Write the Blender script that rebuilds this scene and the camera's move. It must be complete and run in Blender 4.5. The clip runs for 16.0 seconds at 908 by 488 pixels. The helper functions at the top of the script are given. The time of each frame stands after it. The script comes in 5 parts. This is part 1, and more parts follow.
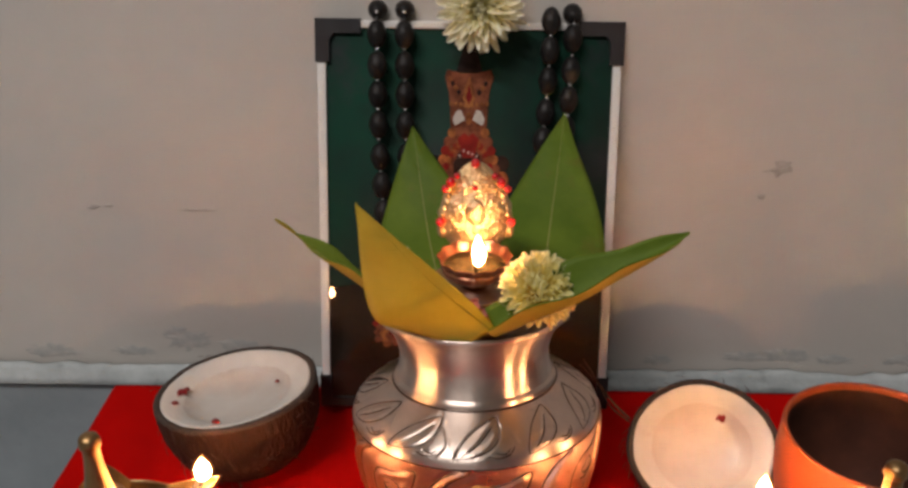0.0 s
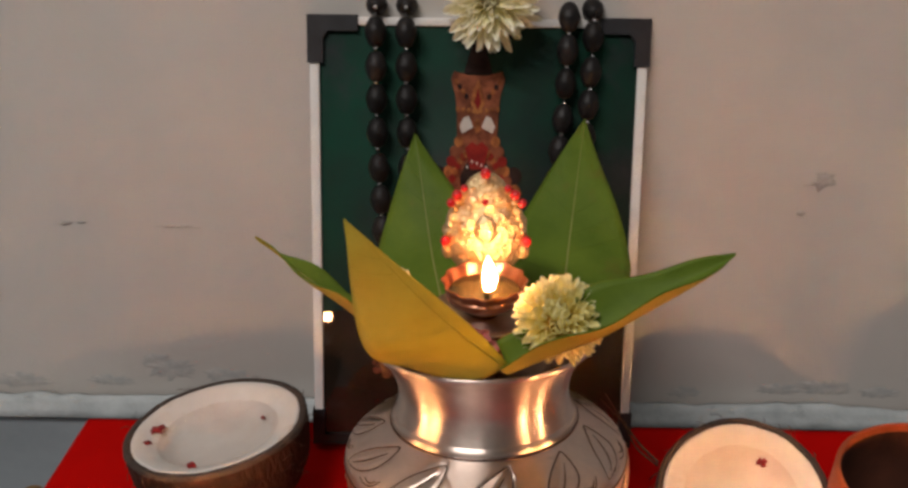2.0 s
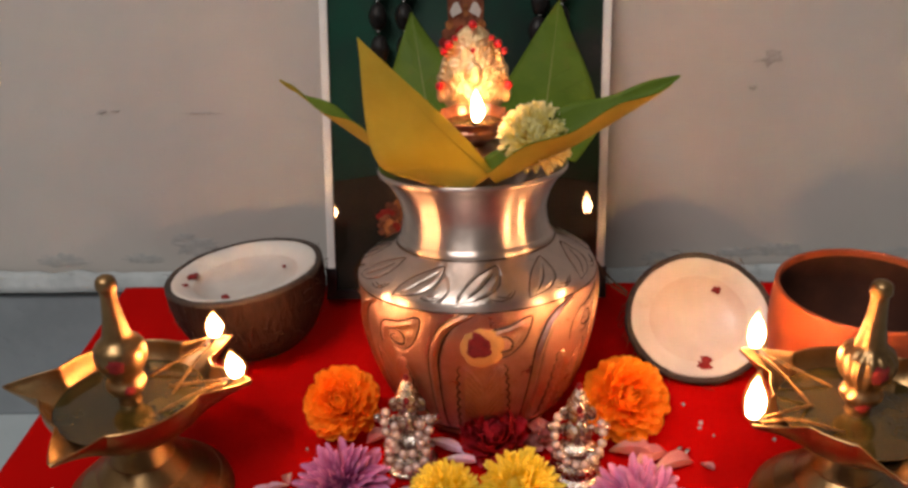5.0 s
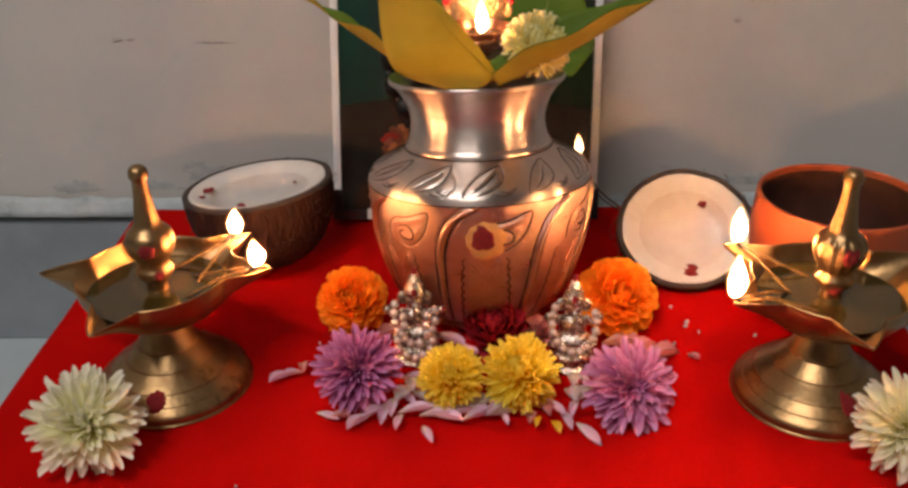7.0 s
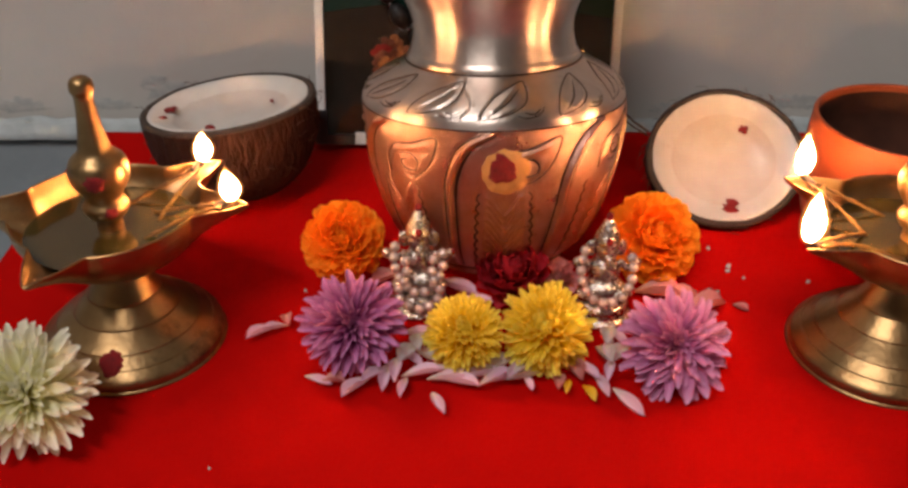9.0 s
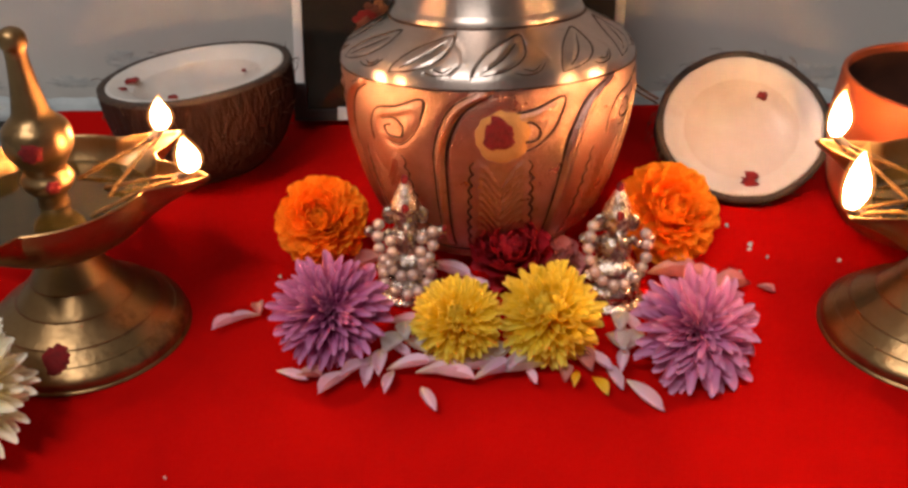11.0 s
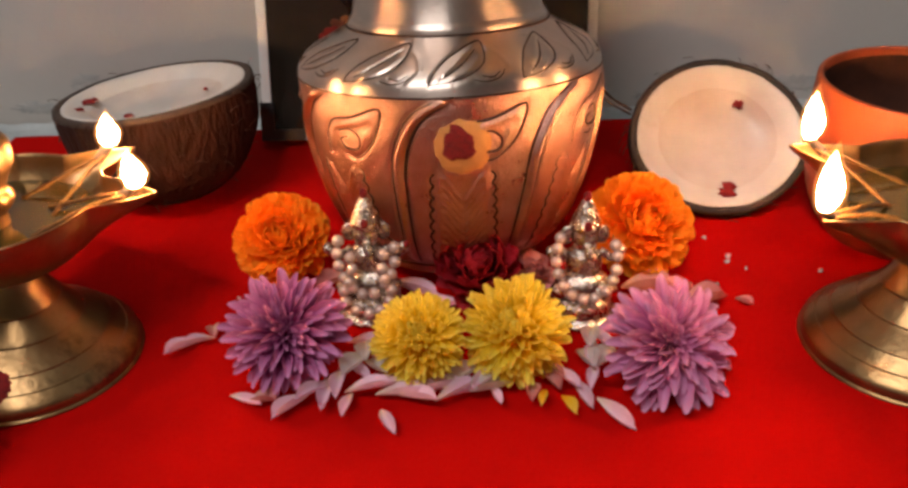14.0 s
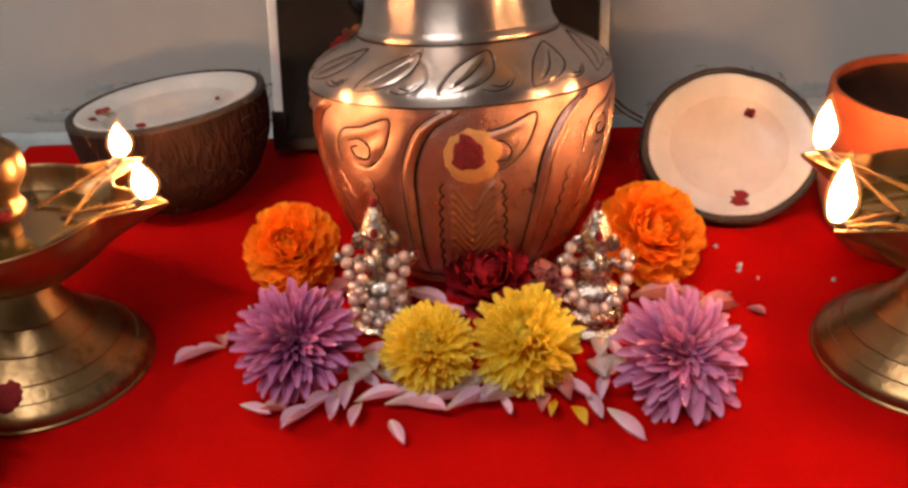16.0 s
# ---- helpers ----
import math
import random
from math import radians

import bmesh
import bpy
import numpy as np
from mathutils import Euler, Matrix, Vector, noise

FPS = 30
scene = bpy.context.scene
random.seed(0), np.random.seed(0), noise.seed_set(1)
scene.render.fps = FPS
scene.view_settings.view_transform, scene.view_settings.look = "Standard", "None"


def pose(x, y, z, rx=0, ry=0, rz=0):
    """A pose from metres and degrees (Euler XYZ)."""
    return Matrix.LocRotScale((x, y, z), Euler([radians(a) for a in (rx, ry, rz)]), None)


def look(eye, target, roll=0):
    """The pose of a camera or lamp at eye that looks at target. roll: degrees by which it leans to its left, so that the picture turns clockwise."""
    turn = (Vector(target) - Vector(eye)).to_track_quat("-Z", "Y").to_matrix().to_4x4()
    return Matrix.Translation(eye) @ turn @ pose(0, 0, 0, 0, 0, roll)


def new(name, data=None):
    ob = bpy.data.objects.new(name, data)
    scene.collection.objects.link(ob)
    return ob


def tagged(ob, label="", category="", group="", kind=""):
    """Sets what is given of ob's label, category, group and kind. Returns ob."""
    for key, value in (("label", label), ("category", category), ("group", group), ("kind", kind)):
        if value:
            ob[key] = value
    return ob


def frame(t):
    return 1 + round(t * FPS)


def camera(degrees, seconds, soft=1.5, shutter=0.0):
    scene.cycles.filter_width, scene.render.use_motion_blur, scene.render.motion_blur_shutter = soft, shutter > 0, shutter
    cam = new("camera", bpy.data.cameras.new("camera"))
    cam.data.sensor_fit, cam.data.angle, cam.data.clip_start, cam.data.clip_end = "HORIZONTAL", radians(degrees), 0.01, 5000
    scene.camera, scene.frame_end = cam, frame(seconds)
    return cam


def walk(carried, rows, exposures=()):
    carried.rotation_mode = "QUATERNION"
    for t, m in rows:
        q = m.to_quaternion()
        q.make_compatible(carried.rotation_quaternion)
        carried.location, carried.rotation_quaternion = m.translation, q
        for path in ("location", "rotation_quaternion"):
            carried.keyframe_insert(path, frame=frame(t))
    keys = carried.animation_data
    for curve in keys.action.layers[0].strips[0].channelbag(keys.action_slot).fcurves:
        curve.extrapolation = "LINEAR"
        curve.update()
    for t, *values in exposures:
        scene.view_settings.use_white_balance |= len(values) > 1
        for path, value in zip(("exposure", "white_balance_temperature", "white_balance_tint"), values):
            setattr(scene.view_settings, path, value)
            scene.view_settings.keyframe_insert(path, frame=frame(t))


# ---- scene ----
cam = camera(51.4, 16.0, 2.9)
PATH = [
    (0, (0.023, 0.065, 0.42), (-0.039, 1.858, -0.464), -0.4),
    (0.5, (0.025, 0.087, 0.412), (-0.047, 1.887, -0.458), -0.8),
    (1, (0.02, 0.111, 0.399), (-0.05, 1.916, -0.46), -0.6),
    (1.5, (0.022, 0.122, 0.393), (-0.072, 1.919, -0.48), -1.2),
    (2, (0.021, 0.125, 0.393), (-0.056, 1.933, -0.458), -0.5),
    (2.5, (0.024, 0.121, 0.381), (-0.046, 1.922, -0.485), -1.0),
    (3, (0.022, 0.112, 0.373), (-0.033, 1.9, -0.521), -0.4),
    (3.5, (0.023, 0.095, 0.363), (-0.035, 1.875, -0.547), -0.8),
    (4, (0.026, 0.075, 0.363), (-0.029, 1.861, -0.535), -1.2),
    (4.2, (0.029, 0.061, 0.365), (-0.036, 1.851, -0.524), -1.5),
    (6.3, (0.013, -0.024, 0.343), (-0.038, 1.757, -0.565), -1.5),
    (6.5, (0.014, -0.029, 0.341), (-0.028, 1.751, -0.57), -1.4),
    (7, (0.013, -0.041, 0.334), (-0.021, 1.733, -0.59), -0.8),
    (7.5, (0.006, -0.034, 0.334), (-0.012, 1.713, -0.64), -0.6),
    (8, (0.001, -0.013, 0.33), (0.006, 1.698, -0.704), -0.2),
    (8.5, (-0.005, 0.012, 0.317), (0.025, 1.708, -0.742), 0.3),
    (9, (-0.01, 0.039, 0.296), (0.021, 1.734, -0.766), 0.5),
    (9.2, (-0.011, 0.052, 0.286), (0.027, 1.742, -0.783), 0.7),
    (11.3, (-0.005, 0.08, 0.259), (0.034, 1.774, -0.803), -0.1),
    (11.5, (-0.002, 0.081, 0.261), (0.034, 1.775, -0.802), -0.1),
    (12, (0.002, 0.081, 0.263), (0.032, 1.79, -0.776), -0.6),
    (12.5, (0.005, 0.078, 0.261), (0.039, 1.797, -0.761), -0.8),
    (13, (0.003, 0.081, 0.258), (0.037, 1.801, -0.762), -1.1),
    (13.5, (0.008, 0.084, 0.254), (0.047, 1.808, -0.758), -1.1),
    (14, (0.009, 0.089, 0.244), (0.052, 1.817, -0.762), -1.1),
    (14.5, (0.008, 0.09, 0.248), (0.026, 1.823, -0.75), -1.4),
    (15, (0.01, 0.089, 0.248), (0.023, 1.826, -0.744), -1.5),
    (15.5, (0.011, 0.088, 0.246), (0.023, 1.826, -0.744), -1.6),
    (16, (0.011, 0.09, 0.245), (0.024, 1.825, -0.749), -1.6),
]
walk(cam, [(t, look(eye, target, roll)) for t, eye, target, roll in PATH])

# ---- world, lights, exposure ----
world = bpy.data.worlds.new("world")
scene.world = world
world.use_nodes = True
world.node_tree.nodes["Background"].inputs[0].default_value = (0.75, 0.85, 1.0, 1)
world.node_tree.nodes["Background"].inputs[1].default_value = 0.02
scene.view_settings.exposure = 0.0
FLAME_POWER = 480.0
ROOM_POWER = 33.5

room_lamp = bpy.data.lights.new("tube_light_glow", "AREA")
room_lamp.shape, room_lamp.size, room_lamp.size_y = "RECTANGLE", 1.2, 0.12
room_lamp.energy, room_lamp.color = ROOM_POWER, (1.0, 0.93, 0.89)
room_lamp_ob = new("tube_light_glow", room_lamp)
room_lamp_ob.matrix_world = look((-0.65, -0.75, 2.0), (0.0, 0.5, 0.05))


# ---- materials ----
def shader(name):
    m = bpy.data.materials.new(name)
    m.use_nodes = True
    nt = m.node_tree
    return m, nt, nt.nodes["Principled BSDF"]


def node(nt, kind, **inputs):
    n = nt.nodes.new(kind)
    for key, value in inputs.items():
        n.inputs[key.replace("_", " ")].default_value = value
    return n


def rgb(c):
    return (c[0], c[1], c[2], 1.0)


def surface(name, low, high, rough=0.6, metal=0.0, scale=30.0, spread=0.2, bump=0.1, bump_scale=300.0, bump_size=0.001,
            coat=0.0, through_light=0.0, vary=0.0, stretch=(1, 1, 1), rough_vary=0.12, shine=0.5, stain=None, stain_scale=12.0, stain_cut=0.62):
    """A surface with two scales of colour, uneven gloss and fine relief, in the thing's own metres."""
    m, nt, bsdf = shader(name)
    link = nt.links.new
    place = nt.nodes.new("ShaderNodeTexCoord")
    mapping = node(nt, "ShaderNodeMapping", Scale=stretch)
    link(place.outputs["Object"], mapping.inputs[0])
    big = node(nt, "ShaderNodeTexNoise", Scale=scale, Detail=6.0, Roughness=0.62)
    link(mapping.outputs[0], big.inputs["Vector"])
    ramp = nt.nodes.new("ShaderNodeValToRGB")
    ramp.color_ramp.elements[0].position, ramp.color_ramp.elements[1].position = 0.5 - spread, 0.5 + spread
    ramp.color_ramp.elements[0].color, ramp.color_ramp.elements[1].color = rgb(low), rgb(high)
    link(big.outputs[0], ramp.inputs[0])
    colour = ramp.outputs[0]
    if stain:
        spots = node(nt, "ShaderNodeTexNoise", Scale=stain_scale, Detail=8.0, Roughness=0.7)
        link(mapping.outputs[0], spots.inputs["Vector"])
        cut = nt.nodes.new("ShaderNodeValToRGB")
        cut.color_ramp.elements[0].position, cut.color_ramp.elements[1].position = stain_cut, stain_cut + 0.12
        link(spots.outputs[0], cut.inputs[0])
        mix = nt.nodes.new("ShaderNodeMix")
        mix.data_type = "RGBA"
        link(cut.outputs[0], mix.inputs[0])
        link(colour, mix.inputs[6])
        mix.inputs[7].default_value = rgb(stain)
        colour = mix.outputs[2]
    if vary:
        info = nt.nodes.new("ShaderNodeObjectInfo")
        span = node(nt, "ShaderNodeMapRange")
        span.inputs[3].default_value, span.inputs[4].default_value = 1 - vary, 1 + vary
        link(info.outputs["Random"], span.inputs[0])
        hsv = nt.nodes.new("ShaderNodeHueSaturation")
        link(span.outputs[0], hsv.inputs["Value"])
        link(colour, hsv.inputs["Color"])
        colour = hsv.outputs[0]
    link(colour, bsdf.inputs["Base Color"])
    bsdf.inputs["Metallic"].default_value = metal
    fine = node(nt, "ShaderNodeTexNoise", Scale=bump_scale, Detail=4.0)
    link(mapping.outputs[0], fine.inputs["Vector"])
    gloss = node(nt, "ShaderNodeMapRange")
    gloss.inputs[3].default_value, gloss.inputs[4].default_value = max(0.03, rough - rough_vary), min(1.0, rough + rough_vary)
    link(big.outputs[0], gloss.inputs[0])
    link(gloss.outputs[0], bsdf.inputs["Roughness"])
    relief = node(nt, "ShaderNodeBump", Strength=bump, Distance=bump_size)
    link(fine.outputs[0], relief.inputs["Height"])
    link(relief.outputs[0], bsdf.inputs["Normal"])
    bsdf.inputs["Coat Weight"].default_value = coat
    bsdf.inputs["Coat Roughness"].default_value = 0.06
    bsdf.inputs["Specular IOR Level"].default_value = shine
    if through_light:
        trans = nt.nodes.new("ShaderNodeBsdfTranslucent")
        link(colour, trans.inputs[0])
        mixer = nt.nodes.new("ShaderNodeMixShader")
        mixer.inputs[0].default_value = through_light
        link(bsdf.outputs[0], mixer.inputs[1])
        link(trans.outputs[0], mixer.inputs[2])
        link(mixer.outputs[0], nt.nodes["Material Output"].inputs[0])
    return m


def turned(m, amount):
    """Fine turning marks round the upright axis."""
    nt = m.node_tree
    bsdf = nt.nodes["Principled BSDF"]
    t = nt.nodes.new("ShaderNodeTangent")
    t.direction_type, t.axis = "RADIAL", "Z"
    nt.links.new(t.outputs[0], bsdf.inputs["Tangent"])
    bsdf.inputs["Anisotropic"].default_value = amount
    bsdf.inputs["Anisotropic Rotation"].default_value = 0.25
    return m


def petal_paint(name, root, middle, tip, vary=0.12, rough=0.55, through_light=0.24):
    """Petal colour from root to tip along the petal's own length."""
    m, nt, bsdf = shader(name)
    link = nt.links.new
    place = nt.nodes.new("ShaderNodeTexCoord")
    split = nt.nodes.new("ShaderNodeSeparateXYZ")
    link(place.outputs["Object"], split.inputs[0])
    ramp = nt.nodes.new("ShaderNodeValToRGB")
    ramp.color_ramp.elements[0].color, ramp.color_ramp.elements[1].color = rgb(root), rgb(tip)
    ramp.color_ramp.elements[0].position, ramp.color_ramp.elements[1].position = 0.05, 1.0
    mid = ramp.color_ramp.elements.new(0.38)
    mid.color = rgb(middle)
    link(split.outputs[1], ramp.inputs[0])
    streak = node(nt, "ShaderNodeTexNoise", Scale=9.0, Detail=3.0)
    mapping = node(nt, "ShaderNodeMapping", Scale=(6, 0.6, 1))
    link(place.outputs["Object"], mapping.inputs[0])
    link(mapping.outputs[0], streak.inputs["Vector"])
    info = nt.nodes.new("ShaderNodeObjectInfo")
    add = nt.nodes.new("ShaderNodeMath")
    add.operation = "ADD"
    link(info.outputs["Random"], add.inputs[0])
    link(streak.outputs[0], add.inputs[1])
    span = node(nt, "ShaderNodeMapRange")
    span.inputs[1].default_value, span.inputs[2].default_value = 0.2, 1.5
    span.inputs[3].default_value, span.inputs[4].default_value = 1 - vary * 1.6, 1 + vary
    link(add.outputs[0], span.inputs[0])
    hsv = nt.nodes.new("ShaderNodeHueSaturation")
    link(span.outputs[0], hsv.inputs["Value"])
    link(ramp.outputs[0], hsv.inputs["Color"])
    link(hsv.outputs[0], bsdf.inputs["Base Color"])
    bsdf.inputs["Roughness"].default_value = rough
    bsdf.inputs["Specular IOR Level"].default_value = 0.3
    trans = nt.nodes.new("ShaderNodeBsdfTranslucent")
    link(hsv.outputs[0], trans.inputs[0])
    mixer = nt.nodes.new("ShaderNodeMixShader")
    mixer.inputs[0].default_value = through_light
    link(bsdf.outputs[0], mixer.inputs[1])
    link(trans.outputs[0], mixer.inputs[2])
    link(mixer.outputs[0], nt.nodes["Material Output"].inputs[0])
    return m


def glowing(name, colour, strength):
    """Flame light: strongest low down, fading and reddening to the tip."""
    m, nt, bsdf = shader(name)
    place = nt.nodes.new("ShaderNodeTexCoord")
    split = nt.nodes.new("ShaderNodeSeparateXYZ")
    nt.links.new(place.outputs["Generated"], split.inputs[0])
    power = nt.nodes.new("ShaderNodeValToRGB")
    tint = nt.nodes.new("ShaderNodeValToRGB")
    for ramp, stops in ((power, ((0.0, (0.05,) * 3), (0.12, (0.8,) * 3), (0.35, (1.0,) * 3), (0.75, (0.45,) * 3), (1.0, (0.02,) * 3))),
                        (tint, ((0.0, (1.0, 0.45, 0.20)), (0.3, colour), (0.8, (1.0, 0.46, 0.17)), (1.0, (1.0, 0.30, 0.06))))):
        ramp.color_ramp.elements[0].color, ramp.color_ramp.elements[0].position = rgb(stops[0][1]), 0.0
        ramp.color_ramp.elements[1].color, ramp.color_ramp.elements[1].position = rgb(stops[-1][1]), 1.0
        for at, c in stops[1:-1]:
            ramp.color_ramp.elements.new(at).color = rgb(c)
        nt.links.new(split.outputs[2], ramp.inputs[0])
    scale = nt.nodes.new("ShaderNodeMath")
    scale.operation = "MULTIPLY"
    scale.inputs[1].default_value = strength
    nt.links.new(power.outputs[0], scale.inputs[0])
    em = nt.nodes.new("ShaderNodeEmission")
    nt.links.new(tint.outputs[0], em.inputs[0])
    nt.links.new(scale.outputs[0], em.inputs[1])
    nt.links.new(em.outputs[0], nt.nodes["Material Output"].inputs[0])
    return m


def mantle(name, colour, strength, body):
    """The thin glowing outer sheath of a flame."""
    m, nt, bsdf = shader(name)
    em = node(nt, "ShaderNodeEmission", Color=rgb(colour), Strength=strength)
    clear = nt.nodes.new("ShaderNodeBsdfTransparent")
    mixer = nt.nodes.new("ShaderNodeMixShader")
    mixer.inputs[0].default_value = body
    nt.links.new(clear.outputs[0], mixer.inputs[1])
    nt.links.new(em.outputs[0], mixer.inputs[2])
    nt.links.new(mixer.outputs[0], nt.nodes["Material Output"].inputs[0])
    return m


M_WALL = surface("wall_paint", (0.44, 0.418, 0.392), (0.505, 0.482, 0.452), 0.75, scale=5, spread=0.25, bump=0.25, bump_scale=60, bump_size=0.002,
                 stain=(0.38, 0.36, 0.335), stain_scale=9, stain_cut=0.66)
M_LEDGE = surface("flaking_whitewash", (0.30, 0.335, 0.345), (0.48, 0.52, 0.53), 0.85, scale=28, bump=0.6, bump_scale=90, bump_size=0.003,
                  stain=(0.20, 0.22, 0.22), stain_scale=26, stain_cut=0.57)
M_SKIRT = surface("grey_stone_skirting", (0.20, 0.23, 0.25), (0.28, 0.315, 0.34), 0.6, scale=14, bump=0.2, bump_scale=120, stain=(0.12, 0.13, 0.14), stain_scale=20)
M_FLOOR = surface("pale_floor_tile", (0.33, 0.39, 0.41), (0.42, 0.48, 0.50), 0.3, scale=6, bump=0.05, bump_scale=80)
M_CEIL = surface("ceiling_paint", (0.70, 0.69, 0.66), (0.76, 0.75, 0.72), 0.9, scale=3)
M_CLOTH = surface("red_cloth", (0.36, 0.0010, 0.0006), (0.45, 0.0018, 0.0009), 0.92, scale=22, spread=0.3, bump=0.25, bump_scale=900, bump_size=0.0006, rough_vary=0.05, shine=0.05)
M_WOOD = surface("dark_wood", (0.10, 0.055, 0.03), (0.17, 0.095, 0.05), 0.5, scale=20, stretch=(1, 8, 8))
M_SILVER = surface("worn_silver", (0.53, 0.44, 0.385), (0.68, 0.575, 0.51), 0.33, 1.0, scale=60, bump=0.10, bump_scale=500, rough_vary=0.08,
                   stain=(0.42, 0.38, 0.34), stain_scale=90, stain_cut=0.63)
turned(M_SILVER, 0.9)
# Coppery base colour adds the red cloth's and flames' reflection to the silver belly.
M_HAMMER = surface("chased_silver_red_reflection", (0.48, 0.262, 0.195), (0.62, 0.365, 0.285), 0.30, 1.0, scale=90, bump=0.6, bump_scale=900, bump_size=0.0012, rough_vary=0.08,
                   stain=(0.38, 0.22, 0.165), stain_scale=240, stain_cut=0.64)
M_GROOVE = surface("oxidised_groove", (0.06, 0.035, 0.025), (0.13, 0.08, 0.06), 0.55, 1.0, scale=80)
M_BRASS = surface("old_brass", (0.25, 0.145, 0.062), (0.37, 0.235, 0.11), 0.37, 1.0, scale=38, bump=0.22, bump_scale=260, rough_vary=0.14,
                  stain=(0.13, 0.085, 0.045), stain_scale=34, stain_cut=0.56)
turned(M_BRASS, 0.3)
M_COPPER = surface("dark_copper", (0.30, 0.13, 0.08), (0.48, 0.24, 0.15), 0.34, 1.0, scale=70, rough_vary=0.1)
M_GOLD = surface("gilt_relief", (0.62, 0.44, 0.22), (0.85, 0.66, 0.40), 0.36, 1.0, scale=160, bump=0.9, bump_scale=420, bump_size=0.002)
M_FIGURE = surface("cast_silver", (0.34, 0.29, 0.26), (0.74, 0.66, 0.60), 0.26, 1.0, scale=320, spread=0.2, bump=0.5, bump_scale=520, bump_size=0.002)
M_PEARL = surface("pearl", (0.44, 0.31, 0.28), (0.58, 0.44, 0.40), 0.24, 0.35, scale=300, bump=0.0, coat=0.6, vary=0.12)
M_SHELL = surface("coconut_shell", (0.012, 0.004, 0.0025), (0.043, 0.0135, 0.0075), 0.85, scale=70, stretch=(1, 1, 0.35), bump=1.0, bump_scale=260, bump_size=0.003, shine=0.2)
M_RIM = surface("shell_edge", (0.022, 0.014, 0.01), (0.05, 0.03, 0.02), 0.75, scale=200, bump=0.6, bump_scale=500)
M_FLESH = surface("coconut_flesh", (0.51, 0.48, 0.445), (0.60, 0.57, 0.535), 0.42, scale=35, bump=0.16, bump_scale=200, stain=(0.47, 0.40, 0.35), stain_scale=28, stain_cut=0.58)
M_FLESH_IN = surface("moist_coconut_hollow", (0.45, 0.385, 0.345), (0.56, 0.515, 0.475), 0.32, scale=24, spread=0.2, bump=0.18, bump_scale=180)
M_FIBRE = surface("coir", (0.045, 0.022, 0.013), (0.10, 0.052, 0.030), 0.9, scale=200, vary=0.3)
# Dark brown stands in for the shade deep inside the clay bowl.
M_CLAY_IN = surface("shaded_clay", (0.035, 0.011, 0.006), (0.085, 0.026, 0.013), 0.7, scale=30, bump=0.2, bump_scale=260, shine=0.3)
M_LEAF_U = surface("yellowish_leaf_underside", (0.36, 0.29, 0.030), (0.50, 0.41, 0.050), 0.55, scale=35, bump=0.3, bump_scale=160, through_light=0.45, shine=0.25)
M_CLAY = surface("terracotta", (0.28, 0.046, 0.010), (0.36, 0.066, 0.015), 0.62, scale=18, stretch=(1, 1, 5), bump=0.2, bump_scale=260)
M_KUMKUM = surface("vermilion", (0.13, 0.003, 0.004), (0.24, 0.006, 0.007), 0.95, scale=400, bump=0.8, bump_scale=900)
M_SANDAL = surface("sandal_paste", (0.50, 0.22, 0.055), (0.60, 0.29, 0.08), 0.8, scale=150, bump=0.3, bump_scale=600)
M_WICK = surface("oily_cotton", (0.09, 0.045, 0.014), (0.19, 0.105, 0.036), 0.6, scale=400, bump=0.6, bump_scale=800, shine=0.25)
M_CHAR = surface("charred_wick", (0.012, 0.009, 0.008), (0.04, 0.025, 0.02), 0.9, scale=400)
M_OIL = surface("lamp_oil", (0.026, 0.018, 0.005), (0.050, 0.036, 0.010), 0.10, 0.0, scale=40, bump=0.05, bump_scale=60, rough_vary=0.03)
M_FLAME = glowing("flame", (1.0, 0.46, 0.20), FLAME_POWER)
M_FLAME_SMALL = glowing("small_flame", (1.0, 0.46, 0.20), FLAME_POWER * 0.55)
M_MANTLE = mantle("flame_mantle", (1.0, 0.42, 0.12), 4.0, 0.06)
M_LEAF_G = surface("green_leaf", (0.105, 0.175, 0.016), (0.165, 0.245, 0.026), 0.6, scale=30, bump=0.3, bump_scale=160, through_light=0.35, shine=0.22, stain=(0.17, 0.18, 0.025), stain_scale=26, stain_cut=0.55)
M_LEAF_Y = surface("yellowed_leaf", (0.56, 0.48, 0.075), (0.66, 0.59, 0.11), 0.55, scale=35, bump=0.3, bump_scale=160, through_light=0.62, shine=0.3, stain=(0.48, 0.34, 0.06), stain_scale=45, stain_cut=0.68)
M_RIB = surface("leaf_rib", (0.22, 0.22, 0.05), (0.30, 0.30, 0.08), 0.5, scale=60)
M_BEAD = surface("dark_wooden_bead", (0.005, 0.0045, 0.0045), (0.015, 0.013, 0.013), 0.45, scale=120, bump=0.5, bump_scale=300, vary=0.3, shine=0.2)
M_STUD = surface("steel_spacer", (0.75, 0.75, 0.78), (0.85, 0.85, 0.88), 0.2, 1.0, scale=100)
M_BLACK = surface("black_plastic", (0.012, 0.012, 0.014), (0.02, 0.02, 0.024), 0.4, scale=60)
M_WHITE = surface("white_frame_edge", (0.62, 0.60, 0.58), (0.72, 0.70, 0.68), 0.5, scale=60)
# The grey low tone and blotches paint the room's hazy reflection into the green print.
M_PRINT = surface("hazy_dark_green_print", (0.020, 0.022, 0.023), (0.010, 0.050, 0.032), 0.5, scale=9, spread=0.16, bump=0.0, coat=0.0, shine=0.05, stain=(0.034, 0.036, 0.040), stain_scale=7, stain_cut=0.52)
